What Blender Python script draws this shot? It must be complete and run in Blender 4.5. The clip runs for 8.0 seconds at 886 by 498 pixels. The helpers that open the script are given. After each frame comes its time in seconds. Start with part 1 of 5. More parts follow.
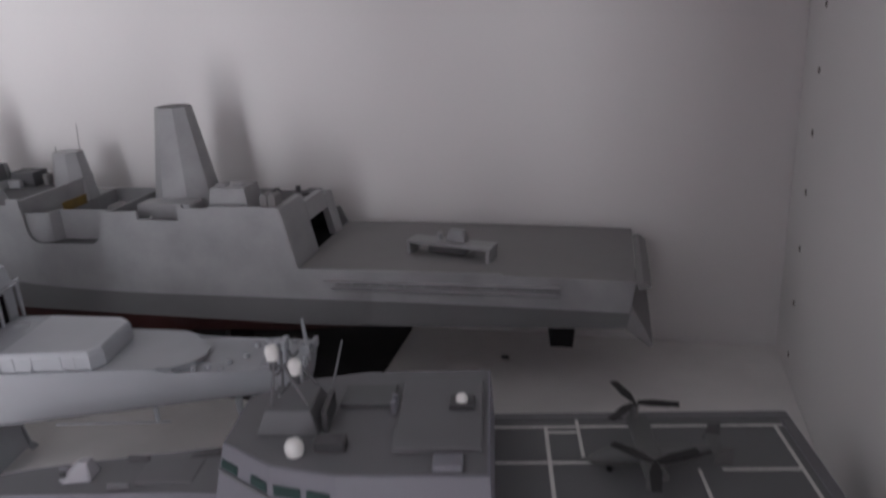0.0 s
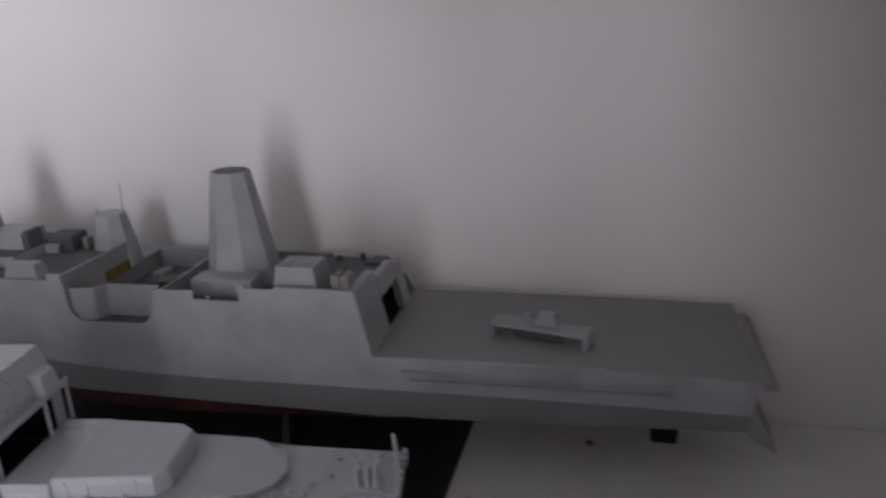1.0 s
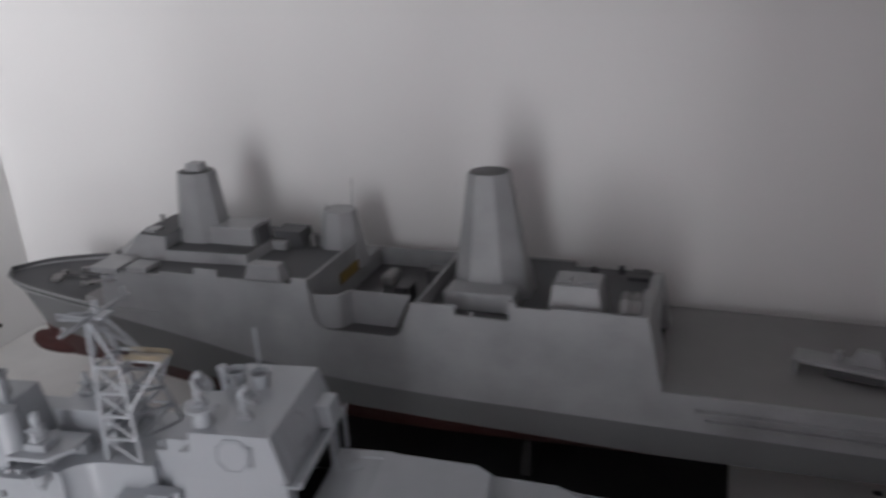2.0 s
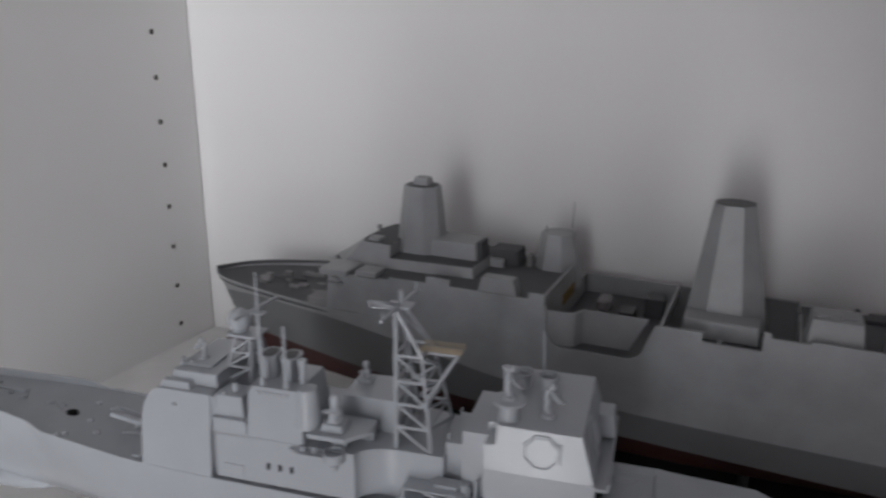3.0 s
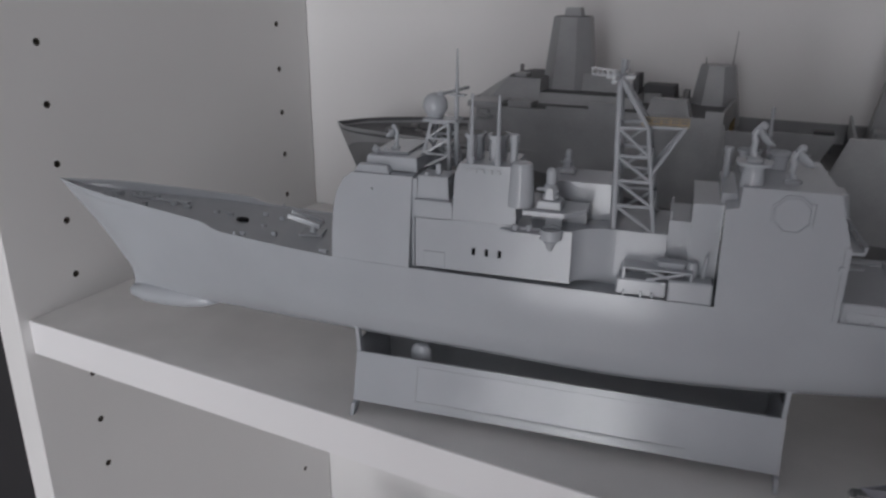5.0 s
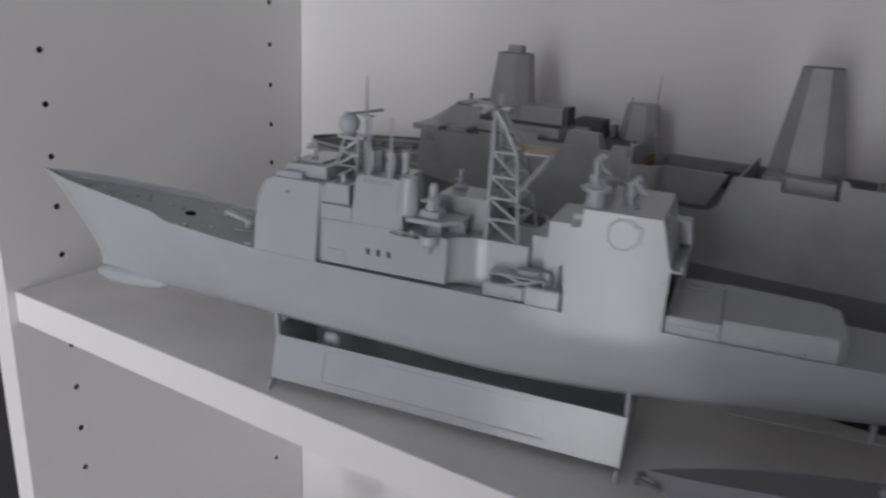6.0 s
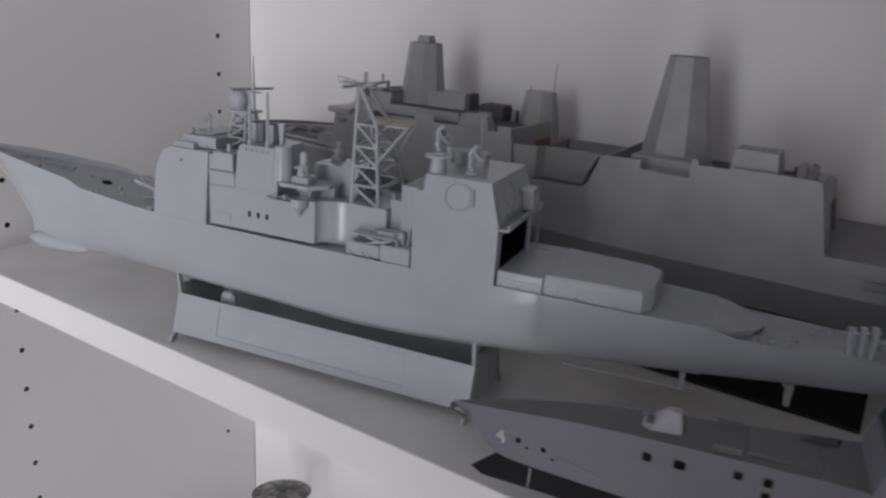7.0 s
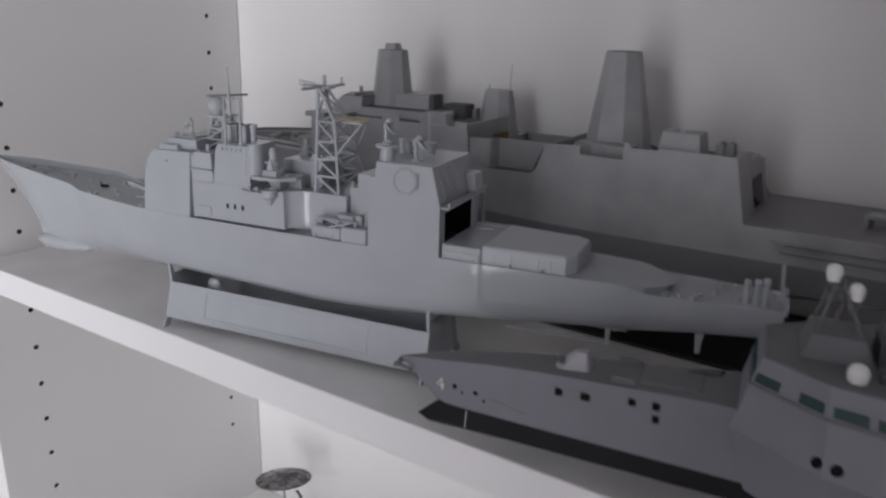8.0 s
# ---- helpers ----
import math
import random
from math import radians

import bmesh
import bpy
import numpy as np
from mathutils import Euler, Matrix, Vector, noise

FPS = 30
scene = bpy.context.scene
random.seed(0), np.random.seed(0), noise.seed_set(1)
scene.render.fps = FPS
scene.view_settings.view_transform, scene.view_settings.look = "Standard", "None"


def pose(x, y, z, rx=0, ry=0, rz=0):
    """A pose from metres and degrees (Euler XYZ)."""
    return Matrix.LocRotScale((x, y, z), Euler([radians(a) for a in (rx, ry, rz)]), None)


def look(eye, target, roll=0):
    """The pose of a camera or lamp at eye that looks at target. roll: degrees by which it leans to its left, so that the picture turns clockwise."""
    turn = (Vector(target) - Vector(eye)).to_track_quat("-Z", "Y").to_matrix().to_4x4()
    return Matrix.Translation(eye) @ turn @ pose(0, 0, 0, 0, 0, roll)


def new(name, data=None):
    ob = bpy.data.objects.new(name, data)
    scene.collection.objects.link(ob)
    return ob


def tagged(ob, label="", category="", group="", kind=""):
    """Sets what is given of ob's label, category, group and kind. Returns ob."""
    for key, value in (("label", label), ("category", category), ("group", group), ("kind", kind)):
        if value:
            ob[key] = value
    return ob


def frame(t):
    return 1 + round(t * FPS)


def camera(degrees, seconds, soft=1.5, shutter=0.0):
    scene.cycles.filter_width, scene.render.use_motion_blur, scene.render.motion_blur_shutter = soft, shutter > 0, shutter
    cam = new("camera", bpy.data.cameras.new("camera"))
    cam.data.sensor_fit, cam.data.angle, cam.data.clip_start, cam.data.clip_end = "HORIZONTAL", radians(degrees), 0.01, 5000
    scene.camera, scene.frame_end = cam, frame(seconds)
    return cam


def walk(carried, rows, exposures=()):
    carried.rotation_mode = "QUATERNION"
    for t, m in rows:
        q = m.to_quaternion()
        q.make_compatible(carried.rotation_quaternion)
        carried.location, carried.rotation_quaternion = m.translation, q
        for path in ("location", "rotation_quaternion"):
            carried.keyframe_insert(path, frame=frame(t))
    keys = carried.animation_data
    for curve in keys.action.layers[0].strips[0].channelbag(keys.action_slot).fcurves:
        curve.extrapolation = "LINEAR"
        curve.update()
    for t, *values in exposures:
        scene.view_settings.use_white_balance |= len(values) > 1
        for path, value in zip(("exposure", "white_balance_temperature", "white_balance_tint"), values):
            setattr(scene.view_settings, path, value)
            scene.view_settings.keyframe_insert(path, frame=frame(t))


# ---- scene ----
cam = camera(61.20, 8.0, soft=2.5, shutter=0.6)
PATH = [
    (0, (0.6669, -0.4594, 0.2175), (0.1949, 1.3759, -0.4219), -2.95),
    (0.4, (0.6524, -0.4382, 0.2336), (0.1903, 1.405, -0.3904), -2.37),
    (0.5, (0.6462, -0.4304, 0.2383), (0.1803, 1.4074, -0.3984), -3.1),
    (0.8, (0.6289, -0.4231, 0.2432), (0.1445, 1.41, -0.3935), -2.74),
    (1, (0.6142, -0.4179, 0.2458), (0.1311, 1.4163, -0.3887), -2.88),
    (1.5, (0.5578, -0.4001, 0.2468), (0.0344, 1.4124, -0.4171), -2.46),
    (1.6, (0.551, -0.393, 0.2462), (-0.0419, 1.3957, -0.4237), -2.99),
    (2, (0.5099, -0.3997, 0.2564), (-0.1726, 1.345, -0.4439), -2.89),
    (2.2, (0.4906, -0.4057, 0.2556), (-0.2292, 1.3313, -0.4261), -2.03),
    (3.3, (0.4169, -0.4567, 0.2427), (-0.4451, 1.2589, -0.3174), 0.32),
    (3.4, (0.414, -0.4583, 0.2416), (-0.4576, 1.2526, -0.3181), 0.22),
    (3.5, (0.4114, -0.4608, 0.2415), (-0.467, 1.2456, -0.3212), 0.11),
    (4, (0.3875, -0.4745, 0.2102), (-0.511, 1.1999, -0.4136), -1.85),
    (4.5, (0.3626, -0.4775, 0.1798), (-0.5088, 1.1919, -0.4939), -0.5),
    (4.6, (0.3611, -0.4774, 0.1763), (-0.4902, 1.1964, -0.512), -0.3),
    (4.7, (0.3608, -0.4786, 0.1744), (-0.4805, 1.1989, -0.5173), -0.14),
    (5.8, (0.4246, -0.4985, 0.186), (-0.5279, 1.1433, -0.4445), 3.48),
    (6, (0.4414, -0.4931, 0.1845), (-0.5241, 1.1422, -0.4429), 3.36),
    (6.5, (0.4846, -0.4864, 0.1791), (-0.4945, 1.1413, -0.4471), 3.17),
    (7, (0.5178, -0.4894, 0.1806), (-0.48, 1.1309, -0.4351), 3.96),
    (7.5, (0.5428, -0.4899, 0.1841), (-0.486, 1.1144, -0.4223), 3.29),
    (8, (0.5685, -0.5103, 0.1797), (-0.4716, 1.0932, -0.4096), 1.52),
]
walk(cam, [(t, look(eye, target, roll)) for t, eye, target, roll in PATH],
     exposures=[(0, 0.50, 6500, 13), (0.5, 0.44, 6500, 14), (1.0, 0.34, 6500, 13), (1.5, 0.22, 6500, 12), (2.0, 0.12, 6500, 9), (3.5, -0.35, 6500, 8), (4.5, -0.55, 6500, 9), (6.0, -0.38, 6500, 9), (8.0, -0.08, 6500, 10)])

# ------------------------------------------------ world, sun, exposure
world = bpy.data.worlds.new("sky")
scene.world = world
world.use_nodes = True
wn = world.node_tree.nodes
sky = wn.new("ShaderNodeTexSky")
sky.sky_type = 'NISHITA'
sky.sun_disc = False
sky.sun_elevation = radians(38)
sky.sun_rotation = radians(70)
wn["Background"].inputs["Strength"].default_value = 0.12
world.node_tree.links.new(sky.outputs[0], wn["Background"].inputs["Color"])


def area_lamp(name, m, sx, sy, watts, color):
    data = bpy.data.lights.new(name, 'AREA')
    data.shape, data.size, data.size_y, data.energy, data.color = 'RECTANGLE', sx, sy, watts, color
    ob = new(name, data)
    ob.matrix_world = m
    return ob


WIN_Y, WIN_Z = -2.60, -0.17
LIGHTS = ((0.24, 0.34), (0.45, 1.00))       # window openings from x to x; the narrow one added to brighten the right
for a, b in LIGHTS:
    area_lamp("window_and_fill", look(((a + b) / 2, WIN_Y + 0.03, WIN_Z), ((a + b) / 2, 0, WIN_Z)), b - a, 2.26, 80.0 * (b - a), (0.965, 0.965, 1.0))


# ------------------------------------------------ materials
def material(name, color, rough=0.5, vary=0.10, scale=60.0, bump=0.15, fine=900.0, metal=0.0, speck=0.0, spec=0.5, wave=0.0):
    """A painted or moulded surface: mottling at two scales, fine relief, uneven gloss."""
    mat = bpy.data.materials.new(name)
    mat.use_nodes = True
    nt = mat.node_tree
    n, ln = nt.nodes, nt.links
    b = n["Principled BSDF"]
    geo = n.new("ShaderNodeTexCoord")
    big = n.new("ShaderNodeTexNoise")
    big.inputs["Scale"].default_value, big.inputs["Detail"].default_value = scale, 4
    small = n.new("ShaderNodeTexNoise")
    small.inputs["Scale"].default_value, small.inputs["Detail"].default_value = fine, 3
    for t in (big, small):
        ln.new(geo.outputs["Object"], t.inputs["Vector"])
    mix = n.new("ShaderNodeMath")
    mix.operation = 'MULTIPLY_ADD'
    ln.new(small.outputs[0], mix.inputs[0])
    mix.inputs[1].default_value = 0.4
    ln.new(big.outputs[0], mix.inputs[2])
    ramp = n.new("ShaderNodeValToRGB")
    lo = [c * (1 - vary) for c in color]
    hi = [min(1, c * (1 + vary)) for c in color]
    ramp.color_ramp.elements[0].position, ramp.color_ramp.elements[0].color = 0.45, (*lo, 1)
    ramp.color_ramp.elements[1].position, ramp.color_ramp.elements[1].color = 0.95, (*hi, 1)
    ln.new(mix.outputs[0], ramp.inputs[0])
    ln.new(ramp.outputs[0], b.inputs["Base Color"])
    gloss = n.new("ShaderNodeMapRange")
    gloss.inputs["From Min"].default_value, gloss.inputs["From Max"].default_value = 0.3, 0.7
    gloss.inputs["To Min"].default_value, gloss.inputs["To Max"].default_value = max(0.02, rough * 0.9), min(1, rough * 1.13)
    ln.new(big.outputs[0], gloss.inputs[0])
    ln.new(gloss.outputs[0], b.inputs["Roughness"])
    b.inputs["Metallic"].default_value = metal
    b.inputs["Specular IOR Level"].default_value = spec
    if bump:
        bp = n.new("ShaderNodeBump")
        bp.inputs["Strength"].default_value, bp.inputs["Distance"].default_value = bump, 0.0004
        ln.new(small.outputs[0], bp.inputs["Height"])
        ln.new(bp.outputs[0], b.inputs["Normal"])
        if wave:                       # slow unevenness of moulded and sanded plastic
            slow = n.new("ShaderNodeTexNoise")
            slow.inputs["Scale"].default_value, slow.inputs["Detail"].default_value = 130, 2
            ln.new(geo.outputs["Object"], slow.inputs["Vector"])
            wv = n.new("ShaderNodeBump")
            wv.inputs["Strength"].default_value, wv.inputs["Distance"].default_value = wave, 0.001
            ln.new(slow.outputs[0], wv.inputs["Height"])
            ln.new(wv.outputs[0], bp.inputs["Normal"])
    return mat


M_white = material("white_melamine", (0.76, 0.75, 0.745), 0.58, 0.02, 9, 0.06, 1400)
M_chip = material("raw_chipboard", (0.10, 0.085, 0.07), 0.9, 0.25, 700, 0.3, 2500)
M_shelf = material("mottled_white_melamine", (0.77, 0.76, 0.75), 0.40, 0.09, 24, 0.06, 1400)
M_edge = material("white_edge_foil", (0.82, 0.81, 0.82), 0.45, 0.02, 12, 0.05, 1500)
M_back = material("white_back_board", (0.80, 0.79, 0.79), 0.36, 0.02, 7, 0.06, 900)
M_cruiser = material("light_grey_styrene", (0.415, 0.435, 0.465), 0.16, 0.035, 45, 0.07, 1500, wave=0.05)
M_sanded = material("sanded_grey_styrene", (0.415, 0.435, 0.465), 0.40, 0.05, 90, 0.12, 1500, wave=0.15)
M_plate = material("glossy_grey_styrene", (0.42, 0.44, 0.47), 0.16, 0.04, 70, 0.05, 1500, wave=0.05)
# same plastic as the cruiser's hull, darkened for shade on decks and fittings
M_cdeck = material("grey_styrene_shade_tone", (0.37, 0.388, 0.412), 0.40, 0.06, 90, 0.12, 1500)
M_lpd = material("haze_grey_paint", (0.30, 0.305, 0.315), 0.36, 0.14, 55, 0.12, 1300, wave=0.2)
M_lpdband = material("haze_grey_in_shade", (0.17, 0.173, 0.18), 0.55, 0.06, 60, 0.12, 1300)
M_deck = material("deck_grey_paint", (0.245, 0.242, 0.245), 0.65, 0.08, 70, 0.15, 1300)
M_updeck = material("dark_deck_paint", (0.088, 0.090, 0.096), 0.68, 0.10, 80, 0.15, 1300)
M_red = material("dull_red_antifouling", (0.060, 0.014, 0.013), 0.6, 0.15, 60, 0.12, 1200)
M_black = material("black_card", (0.012, 0.012, 0.013), 0.6, 0.15, 40, 0.1, 900)
M_blackhull = material("hull_paint_and_hangar_black", (0.013, 0.013, 0.015), 0.7, 0.15, 60, 0.1, 1200, spec=0.2)
M_lcs = material("violet_grey_paint", (0.20, 0.20, 0.232), 0.5, 0.06, 60, 0.12, 1300, wave=0.2)
M_lcsroof = material("lcs_roof_grey", (0.155, 0.157, 0.168), 0.6, 0.07, 60, 0.12, 1300)
M_lcsdeck = material("lcs_deck_grey", (0.13, 0.135, 0.14), 0.7, 0.08, 60, 0.15, 1300)
M_dark = material("dark_opening", (0.010, 0.010, 0.011), 0.8, 0.1, 60, 0.05, 900, spec=0.1)
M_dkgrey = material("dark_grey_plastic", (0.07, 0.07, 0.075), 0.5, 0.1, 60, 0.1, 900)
M_green = material("green_window_tint", (0.008, 0.040, 0.036), 0.55, 0.15, 200, 0.05, 900)
M_dome = material("white_dome_plastic", (0.80, 0.80, 0.78), 0.4, 0.03, 90, 0.05, 900)
M_tilt = material("grey_green_aircraft_paint", (0.115, 0.12, 0.12), 0.6, 0.12, 120, 0.12, 1200)
M_line = material("white_line_paint", (0.62, 0.62, 0.60), 0.6, 0.12, 200, 0.1, 900)
M_brass = material("etched_brass", (0.58, 0.47, 0.31), 0.45, 0.12, 200, 0.05, 900, metal=0.5)
M_tan = material("tan_styrene", (0.42, 0.38, 0.32), 0.5, 0.08, 200, 0.08, 900)
M_gun = material("gun_shield_grey", (0.40, 0.40, 0.43), 0.5, 0.05, 90, 0.08, 900)
M_yellow = material("ochre_paint", (0.19, 0.125, 0.03), 0.6, 0.25, 200, 0.1, 900)
M_plum = material("plum_blocker", (0.42, 0.19, 0.24), 0.8, 0.05, 4, 0.1, 300)
M_room = material("room_plaster", (0.76, 0.765, 0.775), 0.8, 0.04, 4, 0.1, 300)
M_roomdark = material("dark_room_wall", (0.030, 0.029, 0.032), 0.8, 0.08, 4, 0.1, 300)
M_floor = material("oak_floor", (0.33, 0.315, 0.30), 0.5, 0.15, 6, 0.1, 120)

M_smoke = bpy.data.materials.new("smoky_clear_plastic")
M_smoke.use_nodes = True
pn, pl = M_smoke.node_tree.nodes, M_smoke.node_tree.links
pb = pn["Principled BSDF"]
pb.inputs["Transmission Weight"].default_value = 0.55
pb.inputs["IOR"].default_value = 1.25
tn, tc = pn.new("ShaderNodeTexNoise"), pn.new("ShaderNodeTexCoord")
tn.inputs["Scale"].default_value, tn.inputs["Detail"].default_value = 85, 6
pl.new(tc.outputs["Object"], tn.inputs["Vector"])
tr = pn.new("ShaderNodeMapRange")
tr.inputs["To Min"].default_value, tr.inputs["To Max"].default_value = 0.10, 0.45
pl.new(tn.outputs[0], tr.inputs[0])
pl.new(tr.outputs[0], pb.inputs["Roughness"])
cr = pn.new("ShaderNodeValToRGB")
cr.color_ramp.elements[0].position, cr.color_ramp.elements[0].color = 0.38, (0.13, 0.12, 0.115, 1)
cr.color_ramp.elements[1].position, cr.color_ramp.elements[1].color = 0.64, (0.62, 0.60, 0.59, 1)
pl.new(tn.outputs[0], cr.inputs[0])
pl.new(cr.outputs[0], pb.inputs["Base Color"])


# ------------------------------------------------ mesh helpers
def empty(name, m=None):
    ob = new(name)
    ob.empty_display_size = 0.02
    if m is not None:
        ob.matrix_world = m
    return ob


def part(name, bm, mat, parent=None, label="", smooth=None):
    me = bpy.data.meshes.new(name)
    bmesh.ops.remove_doubles(bm, verts=bm.verts, dist=1e-6)
    bmesh.ops.recalc_face_normals(bm, faces=bm.faces)
    bm.to_mesh(me)
    bm.free()
    me.materials.append(mat)
    if smooth is not None:
        me.polygons.foreach_set("use_smooth", [True] * len(me.polygons))
        me.set_sharp_from_angle(angle=radians(smooth))
    ob = new(name, me)
    if parent is not None:
        ob.parent = parent
    if label:
        ob["label"] = label
    return ob


def hexa(bm, lo, hi, z0, z1, bevel=0.0003):
    """A block between two rectangles (x0, x1, y0, y1), at the heights z0 and z1."""
    vs = []
    for (x0, x1, y0, y1), z in ((lo, z0), (hi, z1)):
        vs += [bm.verts.new(p) for p in ((x0, y0, z), (x1, y0, z), (x1, y1, z), (x0, y1, z))]
    fs = [bm.faces.new([vs[i] for i in f]) for f in ((3, 2, 1, 0), (4, 5, 6, 7), (0, 1, 5, 4), (1, 2, 6, 5), (2, 3, 7, 6), (3, 0, 4, 7))]
    if bevel:
        es = list({e for f in fs for e in f.edges})
        bmesh.ops.bevel(bm, geom=es, offset=bevel, segments=1, affect='EDGES', clamp_overlap=True)


def box(bm, x0, x1, y0, y1, z0, z1, bevel=0.0003):
    hexa(bm, (x0, x1, y0, y1), (x0, x1, y0, y1), z0, z1, bevel)


def side_prism(bm, outline, y0, y1):
    """An outline of (x, z) drawn out from y0 to y1."""
    a = [bm.verts.new((x, y0, z)) for x, z in outline]
    b = [bm.verts.new((x, y1, z)) for x, z in outline]
    n = len(a)
    bm.faces.new(a)
    bm.faces.new(b[::-1])
    for i in range(n):
        bm.faces.new((a[i], a[(i + 1) % n], b[(i + 1) % n], b[i]))


def plan_prism(bm, lo, hi, z0, z1):
    """A block between two plan outlines of (x, y) with as many corners, at z0 and z1."""
    a = [bm.verts.new((x, y, z0)) for x, y in lo]
    b = [bm.verts.new((x, y, z1)) for x, y in hi]
    n = len(a)
    bm.faces.new(a[::-1])
    bm.faces.new(b)
    for i in range(n):
        bm.faces.new((a[i], a[(i + 1) % n], b[(i + 1) % n], b[i]))


def rod(bm, p, q, r0, r1=None, n=8):
    """A round bar from p to q."""
    p, q = Vector(p), Vector(q)
    r1 = r0 if r1 is None else r1
    d = (q - p)
    turn = d.to_track_quat('Z', 'Y').to_matrix()
    rings = []
    for c, r in ((p, r0), (q, r1)):
        rings.append([bm.verts.new(c + turn @ Vector((r * math.cos(2 * math.pi * i / n), r * math.sin(2 * math.pi * i / n), 0))) for i in range(n)])
    bm.faces.new(rings[0][::-1])
    bm.faces.new(rings[1])
    for i in range(n):
        bm.faces.new((rings[0][i], rings[0][(i + 1) % n], rings[1][(i + 1) % n], rings[1][i]))


def lathe(bm, c, profile, n=20, sx=1.0, sy=1.0):
    """A turned shape round the upright through c, from (radius, height) pairs."""
    rings = []
    for r, z in profile:
        if r < 1e-7:
            rings.append([bm.verts.new((c[0], c[1], c[2] + z))])
        else:
            rings.append([bm.verts.new((c[0] + sx * r * math.cos(2 * math.pi * i / n), c[1] + sy * r * math.sin(2 * math.pi * i / n), c[2] + z)) for i in range(n)])
    for a, b in zip(rings, rings[1:]):
        for i in range(n):
            f = [a[i % len(a)], a[(i + 1) % len(a)], b[(i + 1) % len(b)], b[i % len(b)]]
            f = list(dict.fromkeys(f))
            if len(f) > 2:
                bm.faces.new(f)
    for ring, flip in ((rings[0], True), (rings[-1], False)):
        if len(ring) > 2:
            bm.faces.new(ring[::-1] if flip else ring)


def ball(bm, c, r, n=20):
    lathe(bm, c, [(r * math.sin(math.pi * k / 12), -r * math.cos(math.pi * k / 12)) for k in range(13)], n)


def hull_skin(bm, keys, steps, lo, hi, centre_bottom=False, centre_top=False, cap_end=True):
    """Lofts both sides of a hull through key stations; a station is a list of (x, half breadth, z). Rows lo..hi of the stations are used."""
    K = np.array(keys, float)
    ts = np.arange(len(keys))
    t = np.concatenate([np.linspace(i, i + 1, steps, endpoint=False) for i in range(len(keys) - 1)] + [[len(keys) - 1.0]])
    m = np.zeros_like(K)
    m[1:-1] = (K[2:] - K[:-2]) / 2
    m[0], m[-1] = K[1] - K[0], K[-1] - K[-2]
    rows = []
    for v in t:
        i = min(int(v), len(keys) - 2)
        s = v - i
        p = (2 * s**3 - 3 * s**2 + 1) * K[i] + (s**3 - 2 * s**2 + s) * m[i] + (-2 * s**3 + 3 * s**2) * K[i + 1] + (s**3 - s**2) * m[i + 1]
        rows.append(p[lo:hi + 1])
    for side in (-1, 1):
        grid = [[bm.verts.new((x, side * max(y, 0), z)) for x, y, z in r] for r in rows]
        for a, b in zip(grid, grid[1:]):
            for j in range(len(a) - 1):
                bm.faces.new((a[j], a[j + 1], b[j + 1], b[j]))
        for flag, j in ((centre_bottom, 0), (centre_top, -1)):
            if flag:
                mid = [bm.verts.new((r[j][0], 0, r[j][2])) for r in rows]
                for k in range(len(rows) - 1):
                    bm.faces.new((grid[k][j], grid[k + 1][j], mid[k + 1], mid[k]))
        if cap_end:
            last = grid[-1]
            mids = [bm.verts.new((v.co.x, 0, v.co.z)) for v in last]
            for j in range(len(last) - 1):
                bm.faces.new((last[j], last[j + 1], mids[j + 1], mids[j]))
    bmesh.ops.remove_doubles(bm, verts=bm.verts, dist=2e-6)
    bad = [f for f in bm.faces if f.calc_area() < 1e-12]
    bmesh.ops.delete(bm, geom=bad, context='FACES')


def B():
    return bmesh.new()


def lean_prism(bm, outline, near, far):
    """An outline of (x, z) between two sides whose y is near(z) and far(z)."""
    a = [bm.verts.new((x, near(z), z)) for x, z in outline]
    b = [bm.verts.new((x, far(z), z)) for x, z in outline]
    n = len(a)
    bm.faces.new(a)
    bm.faces.new(b[::-1])
    for i in range(n):
        bm.faces.new((a[i], a[(i + 1) % n], b[(i + 1) % n], b[i]))


def rod_part(name, p, q, r, mat, parent, n=6, r1=None):
    bm = bmesh.new()
    rod(bm, p, q, r, r1, n)
    return part(name, bm, mat, parent)


def box_part(name, dims, mat, parent, bevel=0.0003, label=""):
    bm = bmesh.new()
    box(bm, *dims, bevel)
    return part(name, bm, mat, parent, label)


# ------------------------------------------------ bookcase and room
WI, DP, TH = 0.76, 0.26, 0.018            # inner width, depth and board thickness
TOP, LOW = 0.342, -0.338                  # undersides of the boards above and top of the board below

bookcase = tagged(empty("bookcase"), "white melamine bookcase with rows of shelf-pin holes", "bookcase")


